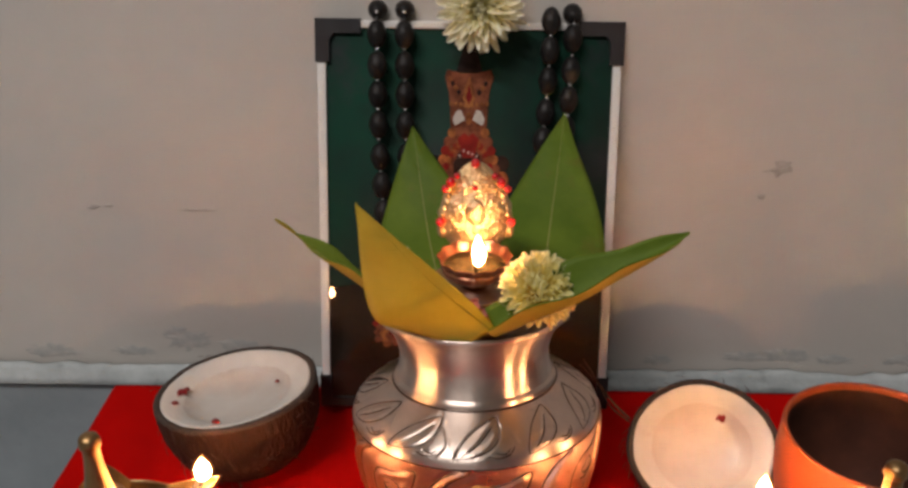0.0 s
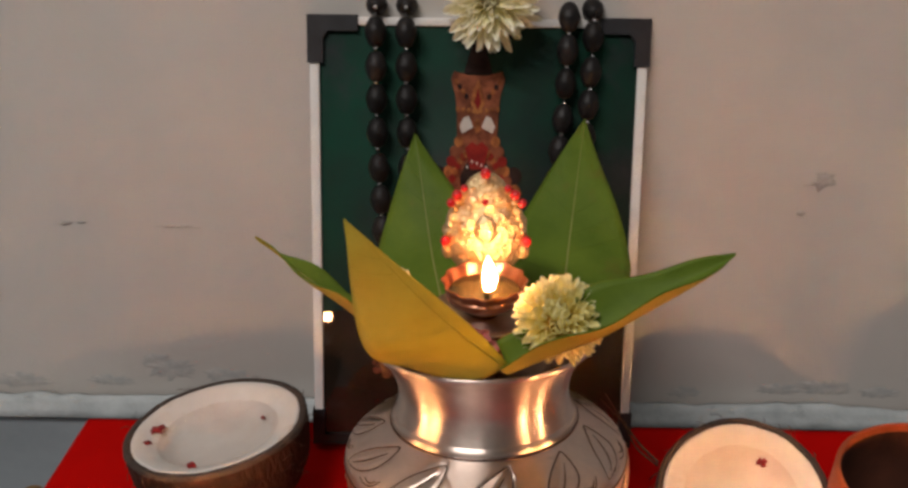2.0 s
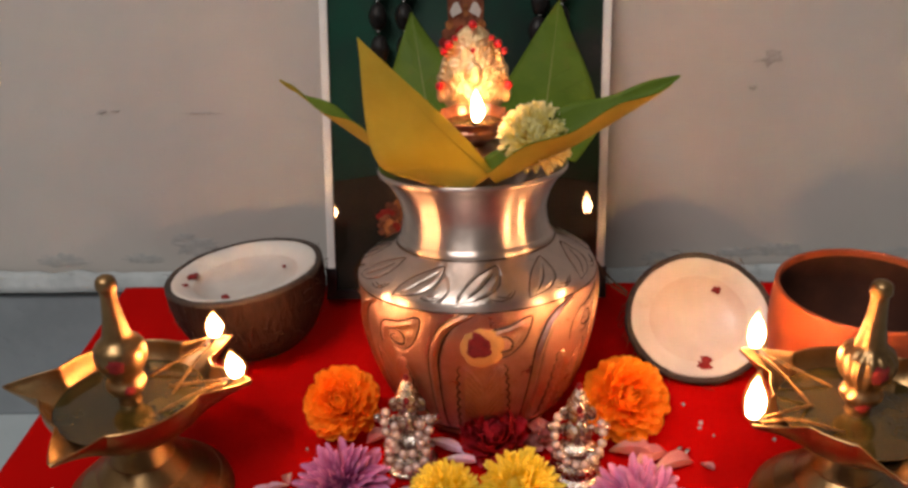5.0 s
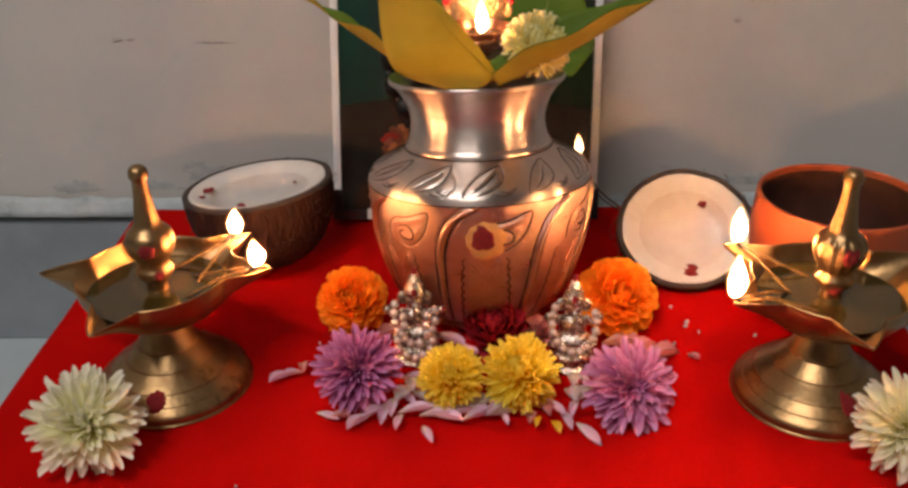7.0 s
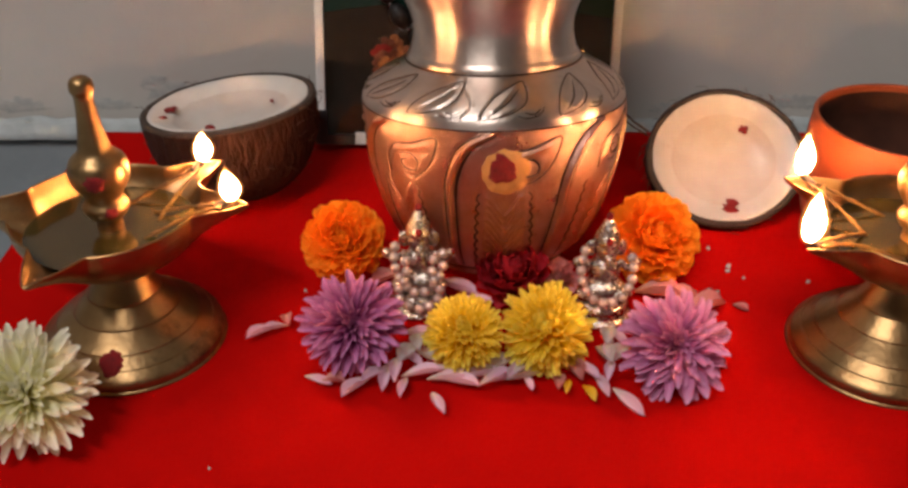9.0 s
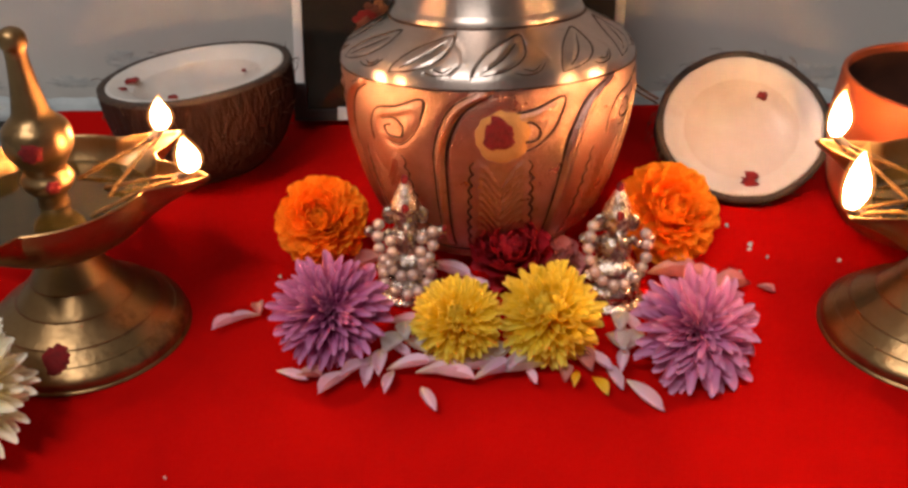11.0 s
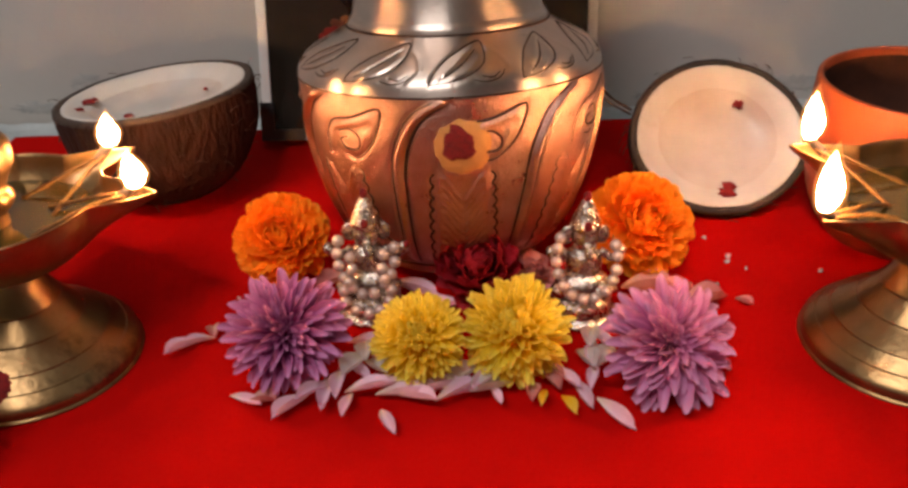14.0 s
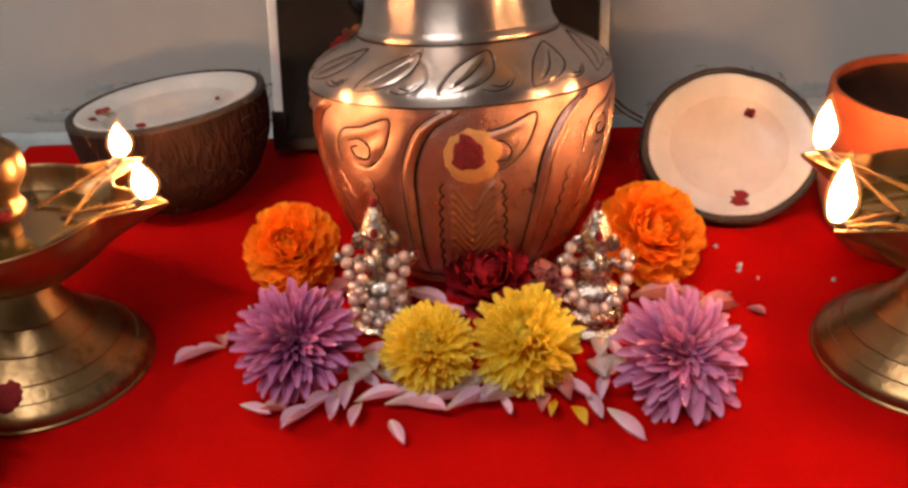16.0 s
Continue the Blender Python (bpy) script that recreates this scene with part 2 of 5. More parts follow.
M_PRINT_LOW = surface("brown_print", (0.007, 0.008, 0.006), (0.026, 0.013, 0.008), 0.5, scale=16, bump=0.0, coat=0.6, shine=0.05)
M_PRINT_LOW.node_tree.nodes["Principled BSDF"].inputs["Coat Roughness"].default_value = 0.015
M_PRINT_FIG = surface("bronze_print", (0.085, 0.026, 0.014), (0.24, 0.082, 0.042), 0.5, scale=90, spread=0.12, bump=0.0, coat=0.0, shine=0.1)
M_PRINT_ORN = surface("ochre_print", (0.14, 0.045, 0.018), (0.36, 0.14, 0.045), 0.5, scale=120, spread=0.1, bump=0.0, coat=0.0, shine=0.1)
M_PRINT_DARK = surface("black_print", (0.010, 0.007, 0.008), (0.03, 0.018, 0.016), 0.5, scale=70, bump=0.0, coat=0.0, shine=0.1)
M_PRINT_RED = surface("red_print", (0.12, 0.010, 0.010), (0.26, 0.02, 0.016), 0.5, scale=90, bump=0.0, coat=0.0, shine=0.1)
M_PRINT_WHITE = surface("white_print", (0.45, 0.40, 0.36), (0.60, 0.55, 0.50), 0.5, scale=90, bump=0.0, coat=0.0, shine=0.1)
M_FOIL = surface("foil", (0.6, 0.6, 0.6), (0.8, 0.8, 0.8), 0.25, 1.0, scale=300, bump=0.8)
M_DAMP = surface("damp_stain", (0.34, 0.345, 0.34), (0.46, 0.445, 0.425), 0.9, scale=70, spread=0.12, bump=0.4, bump_scale=120)
P_CREAM = petal_paint("cream_petal", (0.86, 0.80, 0.22), (0.95, 0.92, 0.62), (0.96, 0.94, 0.82), vary=0.06, through_light=0.40)
P_LEMON = petal_paint("pale_yellow_petal", (0.98, 0.72, 0.12), (0.98, 0.88, 0.36), (0.98, 0.94, 0.64), vary=0.04, through_light=0.45)
P_YELLOW = petal_paint("yellow_petal", (1.0, 0.62, 0.015), (1.0, 0.82, 0.06), (1.0, 0.90, 0.20), vary=0.02, through_light=0.5)
P_PURPLE = petal_paint("purple_petal", (0.17, 0.012, 0.075), (0.42, 0.075, 0.27), (0.68, 0.30, 0.54), through_light=0.34)
P_PINK = petal_paint("pink_petal", (0.42, 0.045, 0.18), (0.60, 0.17, 0.40), (0.78, 0.40, 0.62), through_light=0.34)
P_ORANGE = petal_paint("orange_petal", (0.95, 0.17, 0.003), (1.0, 0.30, 0.008), (1.0, 0.42, 0.03), vary=0.08, through_light=0.42)
P_RED = petal_paint("dark_red_petal", (0.08, 0.002, 0.005), (0.24, 0.006, 0.013), (0.40, 0.012, 0.024))
P_LOOSE = petal_paint("loose_petal", (0.93, 0.82, 0.66), (0.90, 0.68, 0.80), (0.88, 0.60, 0.78), vary=0.12, through_light=0.3)
P_PALE = petal_paint("wilted_petal", (0.80, 0.74, 0.52), (0.78, 0.74, 0.70), (0.74, 0.66, 0.70), vary=0.1, through_light=0.45)
P_ROSY = petal_paint("rosy_petal", (0.66, 0.46, 0.36), (0.62, 0.30, 0.28), (0.55, 0.16, 0.17), vary=0.2)


# ---- builders ----
def thing(name, m, label, category, group=""):
    ob = new(name)
    ob.matrix_basis = m
    ob.empty_display_size = 0.01
    return tagged(ob, label, category, group)


def mesh_of(name, bm, material, smooth=True):
    me = bpy.data.meshes.new(name)
    bm.normal_update()
    bm.to_mesh(me)
    bm.free()
    me.materials.append(material)
    if smooth:
        me.polygons.foreach_set("use_smooth", [True] * len(me.polygons))
    return me


def part(name, bm, material, parent, label="", smooth=True, m=None):
    ob = new(name, mesh_of(name, bm, material, smooth))
    ob.parent = parent
    if m is not None:
        ob.matrix_basis = m
    if label:
        ob["label"] = label
    return ob


def structure(name, bm, material, label, category, smooth=False):
    return tagged(new(name, mesh_of(name, bm, material, smooth)), label, category, "", "structure")


def box(bm, lo, hi, bevel=0.0):
    made = bmesh.ops.create_cube(bm, size=1.0)["verts"]
    for v in made:
        v.co = Vector([lo[i] + (v.co[i] + 0.5) * (hi[i] - lo[i]) for i in range(3)])
    if bevel:
        edges = list({e for v in made for e in v.link_edges})
        bmesh.ops.bevel(bm, geom=edges, offset=bevel, segments=2, affect="EDGES", profile=0.6)
    return bm


def lathe(profile, seg=48, shape=None, bm=None, m=None):
    """Turns (radius, height) pairs round z; shape(angle, height, radius) may change the radius and height."""
    bm = bm or bmesh.new()
    rings = []
    for r, z in profile:
        if r <= 1e-6:
            rings.append([bm.verts.new((0, 0, z))])
            continue
        ring = []
        for k in range(seg):
            a = 2 * math.pi * k / seg
            rr, zz = shape(a, z, r) if shape else (r, z)
            ring.append(bm.verts.new((rr * math.cos(a), rr * math.sin(a), zz)))
        rings.append(ring)
    fresh = [v for ring in rings for v in ring]
    for a, b in zip(rings, rings[1:]):
        for k in range(seg):
            j = (k + 1) % seg
            if len(a) == 1 and len(b) == 1:
                continue
            if len(a) == 1:
                bm.faces.new((a[0], b[j], b[k]))
            elif len(b) == 1:
                bm.faces.new((a[k], a[j], b[0]))
            else:
                bm.faces.new((a[k], a[j], b[j], b[k]))
    if m is not None:
        for v in fresh:
            v.co = m @ v.co
    return bm


def spline(points, steps=6):
    """A smooth line through the points."""
    pts = [Vector(p) for p in points]
    pts = [pts[0] * 2 - pts[1]] + pts + [pts[-1] * 2 - pts[-2]]
    out = []
    for a, b, c, d in zip(pts, pts[1:], pts[2:], pts[3:]):
        for k in range(steps):
            t = k / steps
            out.append(0.5 * (2 * b + (c - a) * t + (2 * a - 5 * b + 4 * c - d) * t * t + (3 * b - a - 3 * c + d) * t ** 3))
    return out + [pts[-2]]


def profile_of(points, steps=5):
    return [(max(0.0, p.x), p.y) for p in spline([(r, z, 0) for r, z in points], steps)]


def tube(points, radius, seg=6, bm=None):
    """A tube along a line; radius is a number or a function of 0..1."""
    bm = bm or bmesh.new()
    pts = [Vector(p) for p in points]
    rings, last = [], None
    for i, p in enumerate(pts):
        way = (pts[min(i + 1, len(pts) - 1)] - pts[max(i - 1, 0)]).normalized()
        side = last - way * last.dot(way) if last else way.orthogonal()
        if side.length < 1e-6:
            side = way.orthogonal()
        side.normalize()
        last = side
        up = way.cross(side)
        r = radius(i / (len(pts) - 1)) if callable(radius) else radius
        rings.append([bm.verts.new(p + (side * math.cos(a) + up * math.sin(a)) * r) for a in (2 * math.pi * k / seg for k in range(seg))])
    for a, b in zip(rings, rings[1:]):
        for k in range(seg):
            bm.faces.new((a[k], a[(k + 1) % seg], b[(k + 1) % seg], b[k]))
    bm.faces.new(rings[0][::-1])
    bm.faces.new(rings[-1])
    return bm


def sheet(fn, nu, nv, thick=0.0, bm=None):
    """A surface fn(u, v), u and v from 0 to 1, with a thickness where given."""
    bm = bm or bmesh.new()
    grid = [[Vector(fn(i / nu, j / nv)) for j in range(nv + 1)] for i in range(nu + 1)]
    top = [[bm.verts.new(p) for p in row] for row in grid]
    for i in range(nu):
        for j in range(nv):
            bm.faces.new((top[i][j], top[i + 1][j], top[i + 1][j + 1], top[i][j + 1]))
    if thick:
        low = []
        for i in range(nu + 1):
            row = []
            for j in range(nv + 1):
                du = grid[min(i + 1, nu)][j] - grid[max(i - 1, 0)][j]
                dv = grid[i][min(j + 1, nv)] - grid[i][max(j - 1, 0)]
                n = du.cross(dv)
                n = n.normalized() if n.length > 1e-12 else Vector((0, 0, 1))
                row.append(bm.verts.new(grid[i][j] - n * thick))
            low.append(row)
        for i in range(nu):
            for j in range(nv):
                bm.faces.new((low[i][j], low[i][j + 1], low[i + 1][j + 1], low[i + 1][j]))
        for i in range(nu):
            bm.faces.new((top[i][0], low[i][0], low[i + 1][0], top[i + 1][0]))
            bm.faces.new((top[i + 1][nv], low[i + 1][nv], low[i][nv], top[i][nv]))
        for j in range(nv):
            bm.faces.new((top[0][j + 1], low[0][j + 1], low[0][j], top[0][j]))
            bm.faces.new((top[nu][j], low[nu][j], low[nu][j + 1], top[nu][j + 1]))
    return bm


def ball(bm, centre, r, seg=12, squash=(1, 1, 1)):
    made = bmesh.ops.create_uvsphere(bm, u_segments=seg, v_segments=max(6, seg * 2 // 3), radius=1.0)["verts"]
    for v in made:
        v.co = Vector(centre) + Vector((v.co.x * r * squash[0], v.co.y * r * squash[1], v.co.z * r * squash[2]))
    return bm


def polygon(points, y0, y1, bm=None):
    """A plate with the given outline in x and z, between y0 and y1."""
    bm = bm or bmesh.new()
    a = [bm.verts.new((x, y0, z)) for x, z in points]
    b = [bm.verts.new((x, y1, z)) for x, z in points]
    bm.faces.new(a)
    bm.faces.new(b[::-1])
    n = len(points)
    for k in range(n):
        bm.faces.new((a[k], b[k], b[(k + 1) % n], a[(k + 1) % n]))
    bmesh.ops.recalc_face_normals(bm, faces=bm.faces[:])
    return bm


def blot(r, seed, thick=0.0008, ragged=0.22, n=22):
    """A ragged dab of powder or paste, flat in x and y."""
    rng = random.Random(seed)
    bm = bmesh.new()
    edge = [r * (1 + ragged * (rng.random() - 0.5) * 2) for _ in range(n)]
    top = [bm.verts.new((0.72 * e * math.cos(2 * math.pi * k / n), 0.72 * e * math.sin(2 * math.pi * k / n), thick)) for k, e in enumerate(edge)]
    low = [bm.verts.new((e * math.cos(2 * math.pi * k / n), e * math.sin(2 * math.pi * k / n), -thick)) for k, e in enumerate(edge)]
    mid = bm.verts.new((0, 0, thick * 1.2))
    for k in range(n):
        j = (k + 1) % n
        bm.faces.new((low[k], low[j], top[j], top[k]))
        bm.faces.new((top[k], top[j], mid))
    return bm


def facing(at, normal, spin=0.0):
    """A pose at a place whose z looks along normal."""
    q = Vector(normal).to_track_quat("Z", "Y").to_matrix().to_4x4()
    return Matrix.Translation(at) @ q @ pose(0, 0, 0, 0, 0, spin)


# ---- setting ----
WALL_Y, FLOOR_Z, CEIL_Z = 0.712, -0.15, 2.5
structure("floor", box(bmesh.new(), (-1.9, -2.7, FLOOR_Z - 0.1), (2.0, 0.85, FLOOR_Z)), M_FLOOR, "pale blue-grey smooth stone floor below the red cloth", "floor")
structure("wall_north", box(bmesh.new(), (-1.9, WALL_Y, -0.025), (2.0, 0.85, CEIL_Z)), M_WALL, "cream painted plaster wall with small scuffs", "wall")
structure("wall_south", box(bmesh.new(), (-1.9, -2.85, FLOOR_Z), (2.0, -2.7, CEIL_Z)), M_WALL, "cream painted plaster wall", "wall")
structure("wall_west", box(bmesh.new(), (-2.05, -2.85, FLOOR_Z), (-1.9, 0.85, CEIL_Z)), M_WALL, "cream painted plaster wall", "wall")
structure("wall_east", box(bmesh.new(), (2.0, -2.85, FLOOR_Z), (2.15, 0.85, CEIL_Z)), M_WALL, "cream painted plaster wall", "wall")
structure("ceiling", box(bmesh.new(), (-2.05, -2.85, CEIL_Z), (2.15, 0.85, CEIL_Z + 0.1)), M_CEIL, "plain white ceiling", "ceiling")


def ledge_edge(u, v):
    x = -1.9 + 3.9 * u
    rough = 0.006 * noise.noise((x * 14, 0, 3)) + 0.004 * noise.noise((x * 55, 1, 0))
    return (x, WALL_Y - 0.0015 - 0.0075 * v, (-0.010 + rough) * (1 - v) + (-0.025 + 0.3 * rough) * v)


structure("skirting", box(bmesh.new(), (-1.9, WALL_Y - 0.012, FLOOR_Z), (2.0, 0.85, -0.026), 0.002), M_SKIRT, "grey stone skirting along the foot of the wall", "skirting")
structure("trim", sheet(ledge_edge, 600, 3, 0.010), M_LEDGE, "flaking whitewashed mortar ledge with dark damp stains", "ledge", True)

# scuffs on the wall
for name, x, z, w, h, seed in (("scuff", 0.238, 0.165, 0.010, 0.005, 3), ("scuff", 0.229, 0.142, 0.003, 0.003, 4), ("scuff", -0.273, 0.130, 0.004, 0.0016, 5),
                               ("scuff", -0.262, 0.131, 0.003, 0.001, 6), ("scuff", -0.196, 0.128, 0.016, 0.0012, 7)):
    bm = blot(1.0, seed, 0.0003, 0.6, 14)
    bmesh.ops.transform(bm, matrix=Matrix.Diagonal((w, h, 1, 1)), verts=bm.verts[:])
    ob = new(name, mesh_of(name, bm, surface("scuff_grey", (0.30, 0.28, 0.26), (0.44, 0.42, 0.39), 0.9, scale=300)))
    ob.matrix_basis = facing((x, WALL_Y - 0.0004, z), (0, -1, 0), 15 if h > 0.004 else 0)
    tagged(ob, "small grey scuff mark on the cream wall", "mark", "", "structure")

# damp, flaked patches low on the wall
stain_rng = random.Random(8)
for x, z, w, h in ((-0.215, 0.012, 0.024, 0.006), (-0.175, 0.006, 0.018, 0.005), (-0.262, 0.001, 0.020, 0.003), (-0.330, 0.000, 0.026, 0.004), (0.232, 0.002, 0.020, 0.003), (0.265, 0.004, 0.024, 0.004),
                   (0.305, 0.000, 0.018, 0.003), (0.165, -0.002, 0.014, 0.003), (0.360, 0.001, 0.020, 0.003), (-0.225, 0.020, 0.012, 0.003)):
    bm = blot(1.0, stain_rng.randint(0, 999), 0.0002, 0.30, 44)
    bmesh.ops.transform(bm, matrix=Matrix.Diagonal((w * 0.8, h * 1.5, 1, 1)), verts=bm.verts[:])
    ob = new("damp_patch", mesh_of("damp_patch", bm, M_DAMP))
    ob.matrix_basis = facing((x, WALL_Y - 0.0003, z), (0, -1, 0), stain_rng.uniform(-4, 4))
    tagged(ob, "grey damp flaking patch low on the cream wall", "stain", "", "structure")

# low table under the cloth
TX0, TX1, TY0, TY1 = -0.258, 0.292, 0.20, 0.665
table = thing("low_table", pose(0, 0, 0), "low wooden table hidden under a red cloth", "table")
part("tabletop", box(bmesh.new(), (TX0, TY0, -0.030), (TX1, TY1, -0.006), 0.003), M_WOOD, table)
for x in (TX0 + 0.03, TX1 - 0.03):
    for y in (TY0 + 0.03, TY1 - 0.03):
        part("leg", box(bmesh.new(), (x - 0.015, y - 0.015, FLOOR_Z), (x + 0.015, y + 0.015, -0.030), 0.002), M_WOOD, table)


def cloth_surface(u, v):
    """The top lies flat with faint creases; the edges hang down."""
    drop = 0.085
    sx, sy = -drop + (TX1 - TX0 + 2 * drop) * u, -drop + (TY1 - TY0 + drop) * v
    lx, ly = TX1 - TX0, TY1 - TY0
    x, y = min(max(sx, 0), lx), min(max(sy, 0), ly)
    ox = (sx - x)
    oy = (sy - y)
    hang = max(abs(ox), abs(oy))
    wave = 0.004 * math.sin(sx * 70 + sy * 60) * min(1, hang / 0.05)
    px = TX0 + x + (math.copysign(min(abs(ox), 0.004) + wave, ox) if ox else 0)
    py = TY0 + y + (math.copysign(min(abs(oy), 0.004) + wave, oy) if oy else 0)
    crease = 0.0007 * noise.noise((x * 16, y * 22, 0)) + 0.0004 * noise.noise((x * 50, y * 40, 7))
    return (px, py, crease * (0 if hang else 1) - max(0.0, hang - 0.003))


cloth = new("cloth", mesh_of("cloth", sheet(cloth_surface, 150, 120, 0.0012), M_CLOTH))
tagged(cloth, "plain bright red cotton cloth spread over the low table", "cloth")


# ---- framed picture leaning on the wall ----
PIC = pose(0.0096, 0.641, 0.002, -14.2, 1.2, 2.0)
PW, PH = 0.1046, 0.2780
picture = thing("framed_picture", PIC, "dark glossy print with white edges leaning against the wall", "picture")
part("backing", box(bmesh.new(), (-PW + 0.002, 0.0015, 0.001), (PW - 0.002, 0.008, PH - 0.001), 0.001), M_BLACK, picture)
part("print", box(bmesh.new(), (-PW + 0.006, 0.0, 0.004), (PW - 0.006, 0.003, PH - 0.005)), M_PRINT, picture, "glossy dark green printed sheet with reflected grey haze in its colour")
for x0, x1 in ((-PW, -PW + 0.006), (PW - 0.006, PW)):
    part("frame_edge", box(bmesh.new(), (x0, -0.0022, 0.0), (x1, 0.009, PH), 0.0008), M_WHITE, picture, "thin white frame strip")
for z0, z1 in ((0.0, 0.004), (PH - 0.005, PH)):
    part("frame_edge", box(bmesh.new(), (-PW + 0.006, -0.0020, z0), (PW - 0.006, 0.009, z1), 0.0008), M_WHITE, picture, "thin white frame strip")
for s in (-1, 1):
    cap = [(s * (PW + 0.0012), PH + 0.0012), (s * (PW + 0.0012), PH - 0.028), (s * (PW - 0.0085), PH - 0.028), (s * (PW - 0.0085), PH - 0.013),
           (s * (PW - 0.0115), PH - 0.0085), (s * (PW - 0.030), PH - 0.0085), (s * (PW - 0.030), PH + 0.0012)]
    part("corner_cap", polygon(cap, -0.0034, 0.0100), M_BLACK, picture, "black plastic corner cap", False)
    part("corner_cap", polygon([(s * (PW + 0.0012), -0.0), (s * (PW + 0.0012), 0.024), (s * (PW - 0.007), 0.024), (s * (PW - 0.007), 0.007), (s * (PW - 0.026), 0.007), (s * (PW - 0.026), -0.0)], -0.0034, 0.0100), M_BLACK, picture, "black plastic corner cap", False)


def print_shape(name, points, material, layer):
    if name not in ("printed_ground", "printed_petal"):
        points = [(x, z - 0.0050) for x, z in points]
    part(name, polygon(points, -0.0003 * layer - 0.0002, 0.0004), material, picture, smooth=False)


def oval(cx, cz, rx, rz, n=28, a0=0.0, a1=360.0):
    return [(cx + rx * math.cos(radians(a0 + (a1 - a0) * k / n)), cz + rz * math.sin(radians(a0 + (a1 - a0) * k / n))) for k in range(n)]


print_shape("printed_ground", [(-PW + 0.0065, 0.0045), (PW - 0.0065, 0.0045), (PW - 0.0065, 0.088), (0.06, 0.093), (0.0, 0.088), (-0.06, 0.095), (-PW + 0.0065, 0.090)], M_PRINT_LOW, 1)
print_shape("printed_body", [(-0.026, 0.10), (0.026, 0.10), (0.029, 0.150), (0.025, 0.178), (0.016, 0.198), (0.011, 0.213), (-0.011, 0.213), (-0.016, 0.198), (-0.025, 0.178), (-0.029, 0.150)], M_PRINT_FIG, 2)
print_shape("printed_crown", [(-0.0125, 0.211), (0.0125, 0.211), (0.0130, 0.226), (0.0140, 0.236), (0.0168, 0.246), (0.0150, 0.251), (0.006, 0.2485), (-0.006, 0.2485), (-0.0150, 0.251), (-0.0168, 0.246), (-0.0140, 0.236), (-0.0130, 0.226)], M_PRINT_FIG, 3)
print_shape("printed_crown_tip", [(-0.009, 0.2495), (0.009, 0.2495), (0.0055, 0.262), (0.003, 0.268), (-0.003, 0.268), (-0.0055, 0.262)], M_PRINT_DARK, 3)
print_shape("printed_crown_gem", [(0, 0.224), (0.0045, 0.231), (0.003, 0.239), (0, 0.246), (-0.003, 0.239), (-0.0045, 0.231)], M_PRINT_ORN, 4)
print_shape("printed_crown_gem", [(0, 0.227), (0.0022, 0.232), (0, 0.241), (-0.0022, 0.232)], M_PRINT_RED, 5)
for s in (-1, 1):
    print_shape("printed_white_mark", [(s * 0.0025, 0.2165), (s * 0.0095, 0.2125), (s * 0.0112, 0.217), (s * 0.0085, 0.2225), (s * 0.0055, 0.2235)], M_PRINT_WHITE, 4)
    for k in range(9):
        a = k / 8
        print_shape("printed_bead", oval(s * (0.0115 + 0.0140 * a ** 0.8), 0.2075 - 0.050 * a, 0.0030, 0.0036, 12), (M_PRINT_ORN, M_PRINT_FIG, M_PRINT_RED)[k % 3], 4)
        print_shape("printed_bead", oval(s * (0.0035 + 0.0135 * a), 0.2010 - 0.022 * a ** 2, 0.0021, 0.0026, 12), (M_PRINT_ORN, M_PRINT_RED)[k % 2], 6)
    for k in range(4):
        print_shape("printed_bead", oval(s * (0.0022 + 0.0034 * k), 0.2265 + 0.0004 * k, 0.0013, 0.0016, 10), M_PRINT_ORN, 5)
        print_shape("printed_bead", oval(s * (0.0070 + 0.0022 * k), 0.2355 + 0.0030 * k, 0.0014, 0.0018, 10), (M_PRINT_DARK, M_PRINT_ORN)[k % 2], 5)
    for k in range(3):
        print_shape("printed_ornament", oval(s * 0.0235, 0.186 - 0.011 * k, 0.0052, 0.0058, 16), (M_PRINT_DARK, M_PRINT_ORN, M_PRINT_FIG)[k], 3)
for k in range(34):
    spin = 2.4 * k
    print_shape("printed_petal", oval(-0.053 + 0.0022 * math.sqrt(k) * math.cos(spin), 0.060 + 0.0024 * math.sqrt(k) * math.sin(spin), 0.0030, 0.0024, 9), (M_PRINT_ORN, M_PRINT_FIG, M_PRINT_RED, M_PRINT_FIG)[k % 4], 2 + k % 5)
print_shape("printed_jewel", oval(0, 0.2175, 0.0020, 0.0045, 14), M_PRINT_ORN, 5)
print_shape("printed_dark_oval", [(-0.0095, 0.176), (0.0095, 0.176), (0.0105, 0.185), (0.0070, 0.193), (0.0030, 0.196), (-0.0030, 0.196), (-0.0070, 0.193), (-0.0105, 0.185)], M_PRINT_DARK, 5)
print_shape("printed_red_band", [(-0.004, 0.190), (0.004, 0.190), (0.0075, 0.2035), (0.003, 0.2075), (0, 0.205), (-0.003, 0.2075), (-0.0075, 0.2035)], M_PRINT_RED, 7)
for k in range(5):
    print_shape("printed_white_fleck", oval(-0.006 + 0.003 * k, 0.1915 + 0.0012 * ((k * 3) % 4), 0.0007, 0.0010, 8), M_PRINT_WHITE, 8)
chip = part("paper_chip", box(bmesh.new(), (-0.078, -0.006, 0.001), (-0.071, -0.004, 0.009)), M_WHITE, picture, "small white paper chip at the foot", False)


